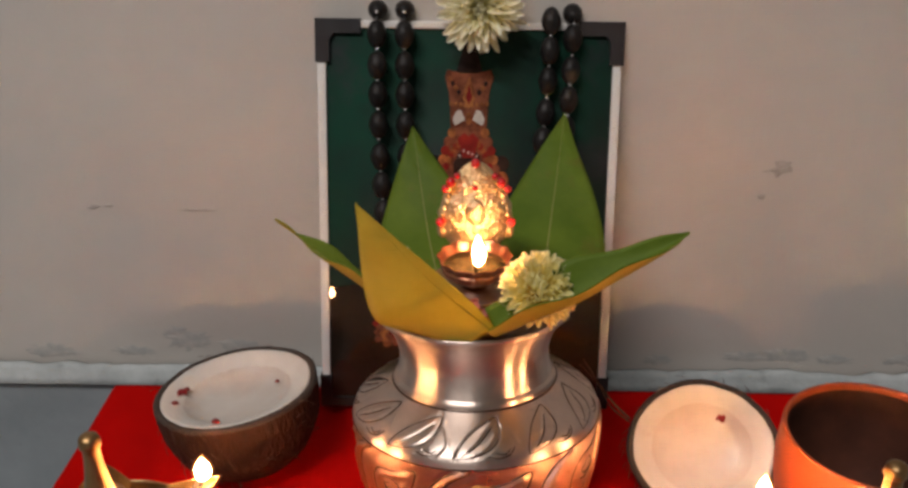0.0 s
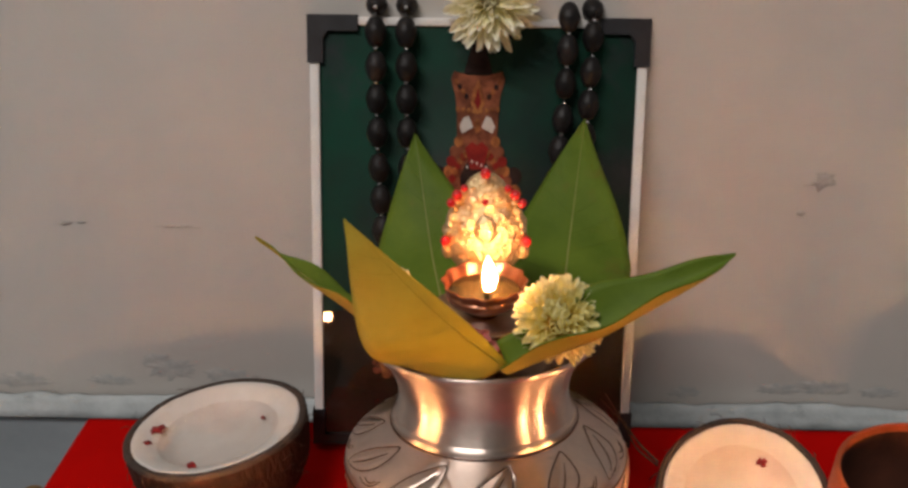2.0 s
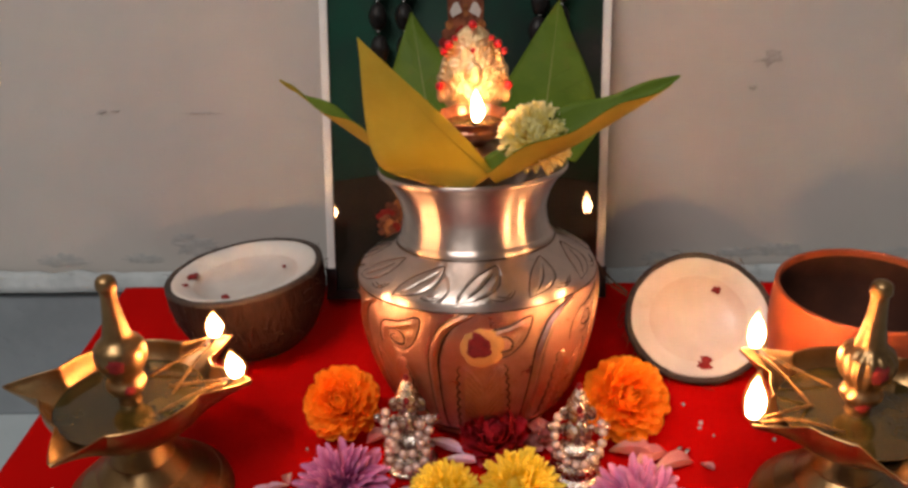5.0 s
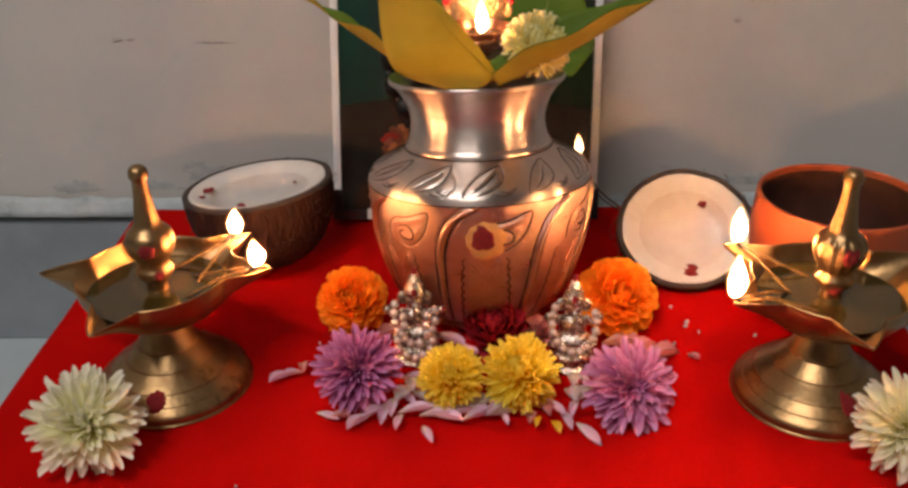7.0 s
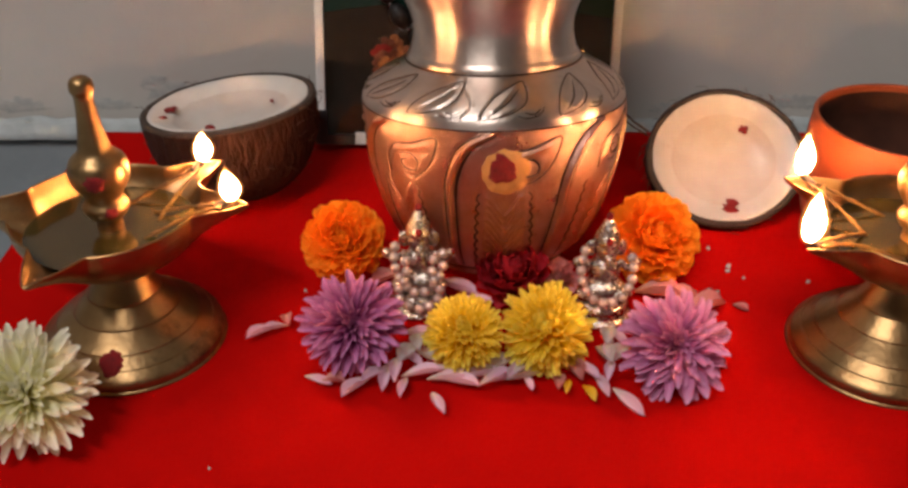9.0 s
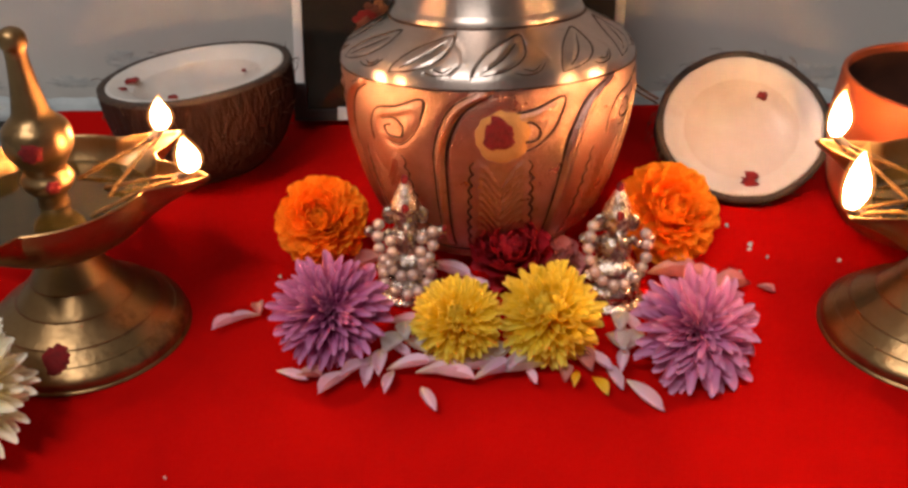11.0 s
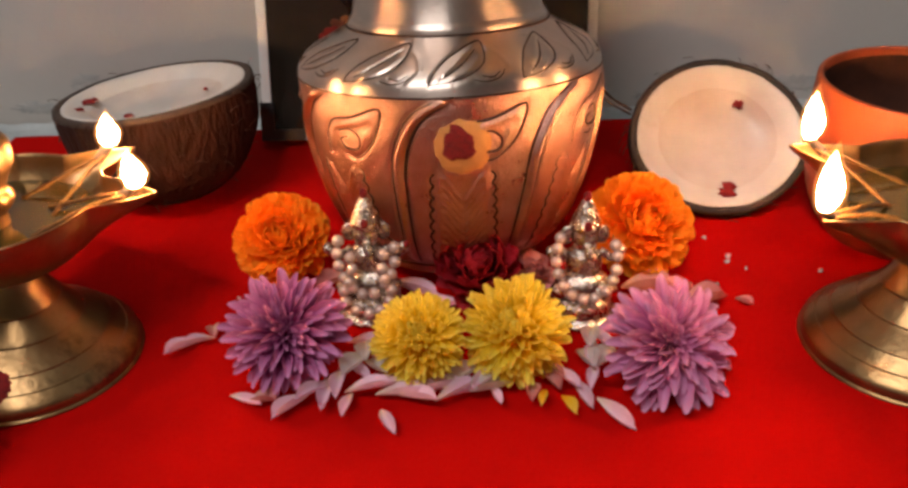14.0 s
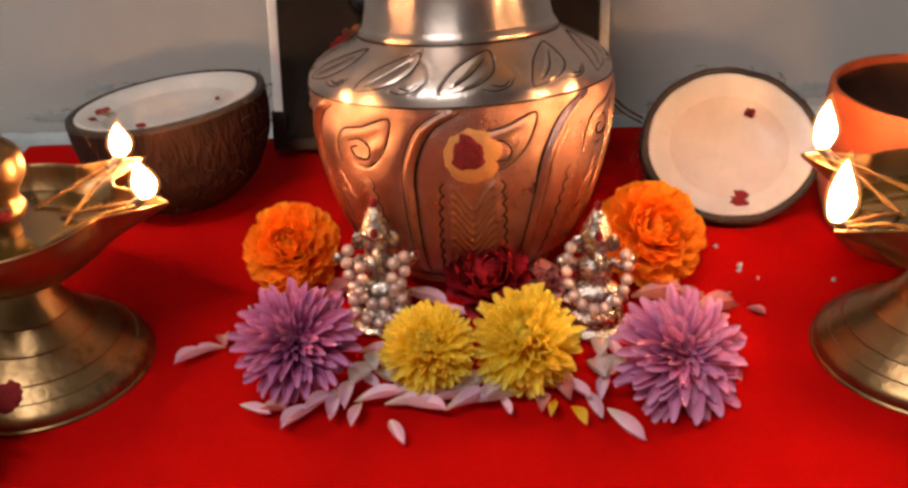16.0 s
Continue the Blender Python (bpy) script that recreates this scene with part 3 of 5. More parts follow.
# ---- bead garlands over the picture ----
def garland(x_left, x_right, low, label):
    g = thing("bead_garland", PIC, label, "garland", "bead garlands on the picture")
    xc = (x_left + x_right) / 2
    line = []
    for x, inward, way in ((x_left, 0.007, 1), (x_right, -0.017, -1)):
        side = [(x, 0.013, PH - 0.016), (x, 0.008, PH + 0.004), (x, -0.003, PH + 0.0065), (x, -0.0100, PH - 0.006), (x + 0.15 * inward, -0.0100, PH - 0.070),
                (x + 0.6 * inward, -0.0100, PH - 0.130), (x + inward, -0.0100, PH - 0.175), (xc - way * 0.022, -0.0100, low + 0.008)]
        line += side if way > 0 else [(xc, -0.0100, low)] + side[::-1]
    path = spline(line, 40)
    part("string", tube(path[::5], 0.0005, 5), M_BLACK, g)
    bead = mesh_of("bead", lathe(profile_of([(0.0008, -0.0092), (0.0042, -0.0075), (0.0068, 0.0), (0.0042, 0.0075), (0.0008, 0.0092)], 3), 12), M_BEAD)
    stud = mesh_of("spacer", ball(bmesh.new(), (0, 0, 0), 0.0013, 8), M_STUD)
    run = 0.0
    want = 0.010
    for a, b in zip(path, path[1:]):
        step = (b - a).length
        run += step
        if run >= want:
            way = (b - a).normalized()
            ob = new("bead", bead)
            ob.parent = g
            ob.matrix_basis = facing(b, way)
            sp = new("spacer", stud)
            sp.parent = g
            sp.matrix_basis = Matrix.Translation(b + way * 0.0098 + Vector((0, -0.0008, 0)))
            want += 0.0205
    return g


garland(-0.0630, 0.0692, 0.050, "string of dark wooden beads and steel spacers over the picture")
garland(-0.0445, 0.0542, 0.085, "string of dark wooden beads and steel spacers over the picture")


# ---- flowers ----
def petal_mesh(name, material, width, cup, curl, tip=0.35, ruffle=0.0, nu=4, nv=6, seed=0, frill=7.0, lance=0.0):
    """A petal one unit long: y along it, z its inner side; curl bends the tip inwards."""
    rng = random.Random(seed)
    ph = rng.random() * 6

    def at(u, v):
        s = (u - 0.5) * 2
        if lance:
            w = width * (0.10 + 0.90 * math.sin(math.pi * min(1.0, v) ** 1.25) ** 0.8) * (1 if v < 0.99 else 0.25)
        else:
            w = width * (0.20 + 0.80 * math.sin(min(1.0, v / 0.62) * math.pi / 2)) * (1.0 if v < 0.62 else max(0.62 - 0.75 * tip, 1 - ((v - 0.62) / 0.38) ** (2.6 - 1.6 * tip)))
        bend = curl * v * v
        y = v * math.cos(bend * 0.6)
        z = 0.55 * bend * v + cup * s * s * w + ruffle * v * v * math.sin(s * frill + ph) + 0.035 * lance * math.sin(4 * v + ph)
        return (s * w * 0.5 + 0.05 * lance * math.sin(2.5 * v + ph), y - 0.09 * s * s * v ** 6, z)
    return mesh_of(name, sheet(at, nu, nv), material)


def along(direction, axis, root, size, roll=0.0):
    """A pose for a petal: y along direction, z towards the flower's axis."""
    y = Vector(direction).normalized()
    z = Vector(axis) - y * y.dot(Vector(axis))
    z = z.normalized() if z.length > 1e-4 else y.orthogonal().normalized()
    x = y.cross(z)
    r = Matrix((x, y, z)).transposed().to_4x4()
    return Matrix.Translation(root) @ r @ pose(0, 0, 0, 0, roll, 0) @ Matrix.Diagonal((size, size, size, 1))


def bloom(name, m, radius, material, label, layers, seed, width=0.3, cup=0.8, curl=0.5, group="", flat=1.0, core=None, ruffle=0.0, category="flower", jitter=0.14, tip=0.2, fine=(4, 6), wild=9):
    """A many-petalled flower head: layers are (angle from the axis, count, length, root radius), all in shares of the radius."""
    rng = random.Random(seed)
    head = thing(name, m, label, category, group)
    shapes = [petal_mesh("petal", material, width * (0.85 + 0.15 * k), cup, curl * (0.4 + 0.6 * k), tip, ruffle, fine[0], fine[1], seed + k) for k in range(3)]
    for polar, count, length, root in layers:
        for k in range(count):
            a = 2 * math.pi * (k + rng.random() * 0.7) / count + polar
            p = radians(polar + rng.uniform(-wild, wild))
            d = Vector((math.sin(p) * math.cos(a), math.sin(p) * math.sin(a), math.cos(p) * flat))
            ob = new("petal", rng.choice(shapes))
            ob.parent = head
            size = radius * length * rng.uniform(1 - jitter, 1 + jitter)
            ob.matrix_basis = along(d, (0, 0, 1), d * radius * root, size, rng.uniform(-22, 22))
    part("flower_base", ball(bmesh.new(), (0, 0, -0.12 * radius), radius * 0.30, 12, (1, 1, 0.75)), core or material, head)
    return head


SHAGGY = [(3, 7, 0.46, 0.14), (14, 13, 0.54, 0.15), (27, 19, 0.64, 0.16), (41, 24, 0.74, 0.18), (56, 28, 0.82, 0.2), (71, 30, 0.88, 0.2), (86, 28, 0.88, 0.2), (101, 22, 0.82, 0.2), (114, 12, 0.74, 0.2)]
DENSE = [(3, 8, 0.50, 0.3), (12, 14, 0.54, 0.32), (23, 20, 0.58, 0.34), (34, 25, 0.61, 0.36), (46, 29, 0.63, 0.36), (58, 32, 0.64, 0.36), (70, 33, 0.64, 0.36), (83, 32, 0.64, 0.36), (96, 26, 0.64, 0.34), (110, 16, 0.6, 0.3)]
DAISY = [(4, 11, 0.32, 0.14), (13, 15, 0.38, 0.16), (25, 20, 0.48, 0.18), (38, 24, 0.60, 0.2), (51, 27, 0.72, 0.2), (64, 29, 0.81, 0.2), (77, 29, 0.86, 0.2), (90, 26, 0.85, 0.2), (104, 17, 0.77, 0.2)]
CRISP = [(3, 6, 0.52, 0.30), (11, 10, 0.56, 0.32), (20, 14, 0.60, 0.34), (30, 17, 0.62, 0.36), (41, 20, 0.63, 0.36), (53, 22, 0.64, 0.36), (66, 23, 0.64, 0.36), (80, 22, 0.64, 0.36), (95, 18, 0.64, 0.34), (110, 12, 0.6, 0.3)]
ROSE = [(4, 5, 0.50, 0.34), (14, 7, 0.56, 0.34), (27, 9, 0.60, 0.36), (42, 11, 0.62, 0.36), (58, 12, 0.64, 0.36), (75, 12, 0.64, 0.36), (95, 10, 0.62, 0.34)]

chrys = "white chrysanthemums"
shaggy = {"width": 0.23, "cup": 0.6, "curl": 0.20, "group": chrys, "jitter": 0.22, "tip": 0.05, "wild": 14}
bloom("white_chrysanthemum", facing((0.020, 0.693, 0.2855), (-0.05, -0.85, 0.12)), 0.0265, P_CREAM, "white chrysanthemum with a greenish yellow heart on top of the picture", SHAGGY, 11, **shaggy)
bloom("white_chrysanthemum", facing((-0.189, 0.353, 0.022), (0.10, -0.55, 0.75)), 0.0275, P_CREAM, "white chrysanthemum with a greenish heart beside a brass lamp", SHAGGY, 12, **shaggy)
bloom("white_chrysanthemum", facing((0.239, 0.350, 0.022), (-0.15, -0.6, 0.7)), 0.0265, P_CREAM, "white chrysanthemum with a greenish heart beside a brass lamp", SHAGGY, 13, **shaggy)
daisy = {"width": 0.22, "cup": 0.7, "curl": -0.06, "group": "purple chrysanthemums", "jitter": 0.16, "tip": 0.0, "wild": 10}
bloom("purple_chrysanthemum", facing((-0.052, 0.405, 0.020), (0.05, -0.60, 0.72)), 0.0240, P_PURPLE, "deep purple chrysanthemum lying on the red cloth", DAISY, 14, **daisy)
bloom("purple_chrysanthemum", facing((0.102, 0.392, 0.017), (0.02, -0.62, 0.72)), 0.0245, P_PINK, "pinkish purple chrysanthemum lying on the red cloth", DAISY, 15, **{**daisy, "width": 0.26, "wild": 13, "jitter": 0.2})
dense = {"width": 0.25, "cup": 0.7, "curl": 0.36, "tip": 0.0, "wild": 6, "jitter": 0.08}
bloom("yellow_chrysanthemum", facing((0.002, 0.402, 0.017), (-0.05, -0.62, 0.72)), 0.0205, P_YELLOW, "bright yellow chrysanthemum lying on the red cloth", DENSE, 16, group="yellow chrysanthemums", **dense)
bloom("yellow_chrysanthemum", facing((0.042, 0.405, 0.017), (-0.2, -0.55, 0.72)), 0.0235, P_YELLOW, "bright yellow chrysanthemum with bent outer petals on the red cloth", DENSE, 17, group="yellow chrysanthemums", **{**dense, "width": 0.27, "jitter": 0.17, "wild": 9})
bloom("pale_yellow_chrysanthemum", facing((0.0515, 0.4895, 0.1840), (0.0, -0.66, 0.70)), 0.0212, P_LEMON, "pale yellow chrysanthemum resting in the pot's mouth among the leaves", DENSE, 18, **{**dense, "width": 0.27})
ruffled = {"width": 0.62, "cup": 0.22, "curl": 0.28, "group": "orange flowers", "ruffle": 0.035, "fine": (9, 8), "tip": 0.0, "wild": 8, "jitter": 0.05}
bloom("orange_flower", facing((-0.062, 0.480, 0.021), (0.0, -0.70, 0.62)), 0.0240, P_ORANGE, "ruffled orange flower beside the silver pot", CRISP, 19, **ruffled)
bloom("orange_flower", facing((0.106, 0.479, 0.023), (0.10, -0.72, 0.60)), 0.0270, P_ORANGE, "ruffled orange flower beside the silver pot", CRISP, 20, **ruffled)
bloom("red_rose", facing((0.028, 0.453, 0.018), (0.0, -0.62, 0.72)), 0.0215, P_RED, "dark red rose at the foot of the silver pot", ROSE, 21, 0.9, 0.25, 0.55, ruffle=0.02, fine=(8, 7), jitter=0.06, wild=7)
bloom("pink_blossom", facing((0.056, 0.463, 0.008), (0.1, -0.5, 0.8)), 0.011, P_ROSY, "small crumpled pink blossom lying on the red cloth", [(20, 5, 0.8, 0.1), (50, 7, 0.9, 0.1), (80, 8, 0.95, 0.1)], 22, 0.7, 0.5, 0.4, ruffle=0.1)

# loose petals on the cloth
loose = [petal_mesh("loose_petal", P_LOOSE, 0.25, 0.9, 0.30, 0.55, seed=k, nu=6, nv=12, lance=1.0) for k in range(4)]
rosy = [petal_mesh("loose_petal", P_ROSY, 0.42, 0.8, 0.3, 0.3, seed=k, nu=6, nv=12, lance=0.8) for k in range(2)]
pale = [petal_mesh("loose_petal", P_PALE, 0.42, 0.7, 0.35, 0.3, seed=k, nu=6, nv=12, lance=0.8) for k in range(2)]
yellow_loose = petal_mesh("loose_petal", P_YELLOW, 0.27, 0.9, 0.35, 0.5, nu=6, nv=12, lance=1.0)
rng = random.Random(5)
for x, y, z, size, turn, shapes in (
        (-0.100, 0.421, 0.002, 0.017, -38, loose), (-0.088, 0.431, 0.003, 0.012, 20, rosy), (-0.067, 0.385, 0.002, 0.014, 60, loose),
        (-0.049, 0.379, 0.002, 0.019, -28, loose), (-0.035, 0.383, 0.004, 0.020, -12, loose), (-0.031, 0.386, 0.006, 0.021, 6, loose),
        (-0.010, 0.368, 0.002, 0.016, 18, loose), (-0.004, 0.384, 0.003, 0.020, 85, loose), (0.009, 0.387, 0.003, 0.019, 100, loose),
        (0.022, 0.385, 0.003, 0.016, -55, loose), (0.032, 0.381, 0.003, 0.012, 12, loose), (0.067, 0.379, 0.003, 0.017, 10, loose),
        (0.078, 0.368, 0.002, 0.020, 28, loose), (-0.022, 0.397, 0.005, 0.015, 35, loose), (-0.012, 0.389, 0.003, 0.016, -70, loose),
        (0.046, 0.382, 0.003, 0.012, 0, rosy), (-0.020, 0.418, 0.004, 0.016, 80, loose), (-0.014, 0.410, 0.006, 0.014, -20, loose),
        (0.108, 0.452, 0.004, 0.022, 75, rosy), (0.118, 0.446, 0.004, 0.020, 110, rosy), (0.130, 0.441, 0.003, 0.020, 95, rosy),
        (0.080, 0.413, 0.005, 0.016, 15, loose), (0.074, 0.402, 0.006, 0.016, -12, loose), (-0.040, 0.468, 0.003, 0.016, -60, rosy),
        (0.000, 0.458, 0.004, 0.022, 60, loose), (0.010, 0.447, 0.003, 0.018, 75, loose), (0.150, 0.443, 0.002, 0.008, 40, rosy),
        (-0.041, 0.384, 0.005, 0.017, -40, loose), (-0.027, 0.378, 0.003, 0.015, -4, loose), (-0.018, 0.385, 0.006, 0.017, 95, loose), (0.000, 0.380, 0.004, 0.018, 70, loose), (0.016, 0.383, 0.005, 0.017, 120, loose), (0.028, 0.387, 0.005, 0.018, -35, loose),
        (0.071, 0.386, 0.006, 0.017, -8, loose), (0.061, 0.387, 0.006, 0.015, 30, loose), (-0.094, 0.424, 0.003, 0.013, -52, loose), (0.086, 0.404, 0.004, 0.015, 140, loose), (-0.060, 0.383, 0.003, 0.012, 75, rosy),
        (0.055, 0.389, 0.004, 0.016, 22, rosy), (-0.020, 0.404, 0.009, 0.016, 10, pale), (-0.025, 0.398, 0.007, 0.017, -25, pale), (-0.016, 0.397, 0.006, 0.015, 40, pale), (0.074, 0.408, 0.009, 0.016, -15, pale), (0.070, 0.396, 0.007, 0.017, 20, pale), (0.078, 0.398, 0.006, 0.016, -40, pale), (0.018, 0.392, 0.004, 0.016, 130, pale), (0.030, 0.384, 0.004, 0.017, -60, pale), (0.060, 0.374, 0.002, 0.014, 20, [yellow_loose]), (0.050, 0.377, 0.004, 0.011, -8, [yellow_loose])):
    size *= 1.2
    ob = new("loose_petal", rng.choice(shapes))
    ob.matrix_basis = Matrix.Translation((x, y, z)) @ pose(0, 0, 0, rng.uniform(-6, 3), rng.uniform(-14, 14), turn + 180) @ Matrix.Translation((0, -0.5 * size, 0)) @ Matrix.Diagonal((size, size, size, 1))
    tagged(ob, "yellow fallen flower petal on the red cloth" if shapes[0] == yellow_loose else ("rosy crumpled petal on the red cloth" if shapes is rosy else "whitish wilted petal between the flowers" if shapes is pale else "pale lilac fallen petal on the red cloth"), "petal", "fallen petals")
for x, y, r, seed in ((0.155, 0.486, 0.0024, 1), (0.153, 0.481, 0.0014, 2), (0.148, 0.505, 0.0018, 3), (0.160, 0.474, 0.001, 4), (-0.083, 0.462, 0.001, 5), (0.195, 0.470, 0.0016, 6), (-0.108, 0.330, 0.001, 7)):
    ob = new("crumb", mesh_of("crumb", blot(0.7 * r, seed, 0.0006, 0.5, 9), M_FLESH))
    ob.matrix_basis = pose(x, y, 0.0012)
    tagged(ob, "tiny white crumb on the red cloth", "crumb", "crumbs on the cloth")
foil = thing("foil_scrap", pose(0.137, 0.454, 0.002, 0, 0, 35), "small crumpled silver foil scrap on the red cloth", "foil")
for k in range(2):
    part("strip", sheet(lambda u, v: (0.013 * (u - 0.5), 0.0022 * (v - 0.5) + 0.0035 * k, 0.0012 * math.sin(u * 9 + k) + 0.001), 8, 3, 0.0002), M_FOIL, foil, m=pose(0, 0, 0, 0, 0, 12 * k))


# ---- silver pot ----
POT = pose(0.0215, 0.501, 0.0055, -8.0, -1.5, 0)
POT_OUT = profile_of([(0.0, 0.0), (0.036, 0.0), (0.0405, 0.0015), (0.0415, 0.004), (0.0445, 0.0065), (0.0525, 0.016), (0.0598, 0.033), (0.0655, 0.052), (0.0690, 0.070), (0.0703, 0.084),
                      (0.0704, 0.0915), (0.0690, 0.0965), (0.0640, 0.1010), (0.0560, 0.1055), (0.0490, 0.1095), (0.0455, 0.1120), (0.0437, 0.1165), (0.0422, 0.1240), (0.0423, 0.1310), (0.0452, 0.1400), (0.0498, 0.1475),
                      (0.0536, 0.1512), (0.0547, 0.1530), (0.0538, 0.1546), (0.0500, 0.1500), (0.0440, 0.1420), (0.0405, 0.1310), (0.0405, 0.1200), (0.0440, 0.1100), (0.0, 0.1080)], 4)
BELLY_TOP, SHOULDER_TOP = 0.0905, 0.1110
pot = thing("silver_pot", POT, "round silver water pot with chased leaf ornament on the red cloth", "pot")


def pot_radius(h):
    pairs = [(z, r) for r, z in POT_OUT if r > 0.02][:110]
    for (z0, r0), (z1, r1) in zip(pairs, pairs[1:]):
        if z0 <= h <= z1 and z1 > z0:
            return r0 + (r1 - r0) * (h - z0) / (z1 - z0)
    return pairs[-1][1]


def on_pot(deg, h, lift=0.0):
    """A place on the pot's outside; 0 degrees faces front, positive to the right as seen from the front."""
    r = pot_radius(h) + lift
    a = radians(deg - 90)
    return Vector((r * math.cos(a), r * math.sin(a), h))


def smooth_line(points, n=26):
    """Points evenly along a curve in degrees and height."""
    return [(p.x, p.y) for p in spline([(d, h * 1000, 0) for d, h in points], n)]


def belly_strokes():
    """One repeat of the belly ornament, centred on its plume: (line, half width in mm, height in mm, inked)."""
    rib = [(-27, 0.010), (-25.5, 0.030), (-24.5, 0.045), (-23, 0.063), (-18.5, 0.077), (-13, 0.0845), (-6, 0.0890)]
    strokes = [(rib, 1.8, 2.6, False)]
    strokes.append(([(d - 2.4, h + 0.0004) for d, h in rib], 0.8, -1.3, True))
    strokes.append(([(d + 2.5, h - 0.0008) for d, h in rib], 0.8, -1.3, True))
    strokes.append(([(-19.5, 0.066), (-17.5, 0.073), (-12, 0.0815), (-2, 0.0875)], 0.6, -0.45, False))
    strokes.append(([(-4, 0.062), (-3.5, 0.071), (1.5, 0.0785), (11.5, 0.0810), (23, 0.0855), (21.5, 0.0755), (17.5, 0.068), (10.8, 0.0625), (5, 0.0635)], 0.7, -0.75, True))
    strokes.append(([(0, 0.068), (3, 0.0755), (11, 0.0785), (19, 0.0815)], 1.5, 1.1, False))
    strokes.append(([(17, 0.074), (12.5, 0.0665), (6.5, 0.0665)], 1.3, 0.8, False))
    strokes.append(([(4, 0.074), (10, 0.0755), (14, 0.0715), (12.5, 0.067), (6.5, 0.067), (4.5, 0.0705), (8, 0.0720)], 0.55, -0.55, True))
    for s in (-1, 1):
        edge = []
        for k in range(49):
            h = 0.0575 - 0.00097 * k
            edge.append((s * (10.4 + 0.09 * k + 1.5 * abs(math.sin(math.pi * k / 6))), h))
        strokes.append((edge, 0.6, -0.6, True))
        strokes.append(([(s * 8.3, 0.056), (s * 9.5, 0.036), (s * 12.0, 0.012)], 1.6, 0.7, False))
        for k in range(11):
            h = 0.0565 - 0.0042 * k
            wide = 8.4 + 0.30 * k
            strokes.append(([(s * 0.7, h - 0.0125), (s * wide * 0.45, h - 0.0070), (s * wide * 0.8, h - 0.0012), (s * wide, h - 0.0016)], 0.60, 1.35, False))
    return strokes


def shoulder_strokes():
    """One repeat of the shoulder vine: a leaf with a vein, a curl and short tendrils."""
    leaf_line = [(-14, 0.0955), (-13, 0.0990), (-8.5, 0.1035), (-1, 0.1068), (7, 0.1088), (8, 0.1060), (6, 0.1020), (0, 0.0985), (-7, 0.0965), (-14, 0.0955)]
    return [(leaf_line, 0.6, -0.6, True), ([(-10, 0.0975), (-3, 0.1015), (4, 0.1062)], 0.5, -0.4, True),
            ([(-9, 0.0995), (-2, 0.1042), (4, 0.1072)], 0.9, 0.8, False), ([(-6, 0.0978), (0, 0.1003), (5, 0.1040)], 0.8, 0.8, False),
            ([(1, 0.0968), (5, 0.0958), (10, 0.0968), (13, 0.0995)], 0.55, -0.5, True), ([(4, 0.0980), (8, 0.0972), (11, 0.0990)], 0.5, -0.4, True),
            ([(9, 0.1070), (13, 0.1045), (15, 0.1010)], 0.8, 0.6, False)]


def relief(strokes, period, z0, z1, radius, across=96, up=120):
    """Heights in metres over one repeat, from the strokes; read it with heights(degrees, z)."""
    ds = (np.arange(across) / across - 0.5) * period
    zs = np.linspace(z0, z1, up) * 1000
    mm = math.pi / 180 * radius * 1000
    gd, gz = np.meshgrid(ds, zs, indexing="ij")
    total = np.zeros_like(gd)
    cut = np.zeros_like(gd)
    for line, wide, tall, inked in strokes:
        best = np.full_like(gd, 1e9)
        for d, z in smooth_line(line, 8 if len(line) > 20 else 14):
            gap = (gd - d + period / 2) % period - period / 2
            best = np.minimum(best, (gap * mm) ** 2 + (gz - z) ** 2)
        shape = tall * np.exp(-best / wide ** 2)
        if tall > 0:
            total = np.maximum(total, shape)
        else:
            cut = np.minimum(cut, shape)
    grid = (total + cut) / 1000

    def heights(deg, z):
        if not z0 <= z <= z1:
            return 0.0
        f = ((deg / period + 0.5) % 1.0) * across
        g = (z - z0) / (z1 - z0) * (up - 1.001)
        i, j = int(f) % across, int(g)
        i2, a, b = (i + 1) % across, f - int(f), g - j
        fade = min(1.0, (z - z0) / 0.003, (z1 - z) / 0.0012)
        return fade * float((grid[i, j] * (1 - a) + grid[i2, j] * a) * (1 - b) + (grid[i, j + 1] * (1 - a) + grid[i2, j + 1] * a) * b)
    return heights


def finer(profile, step):
    """The same outline in steps no longer than the given one."""
    out = [profile[0]]
    for (r0, z0), (r1, z1) in zip(profile, profile[1:]):
        n = max(1, int(math.hypot(r1 - r0, z1 - z0) / step))
        out += [(r0 + (r1 - r0) * k / n, z0 + (z1 - z0) * k / n) for k in range(1, n + 1)]
    return out


BELLY_PERIOD, SHOULDER_PERIOD = 360 / 7, 360 / 11
BELLY_AT, SHOULDER_AT = 2.0, 6.0
split_at = next(i for i, (r, z) in enumerate(POT_OUT) if z > 0.089)
neck_at = next(i for i, (r, z) in enumerate(POT_OUT) if z > 0.1135)
belly_relief = relief(belly_strokes(), BELLY_PERIOD, 0.008, 0.0905, 0.066)
shoulder_relief = relief(shoulder_strokes(), SHOULDER_PERIOD, 0.0935, 0.1105, 0.060, 72, 48)


def pressed(heights, at):
    return lambda a, z, r: (r + heights(math.degrees(a) + 90 - at, z), z)


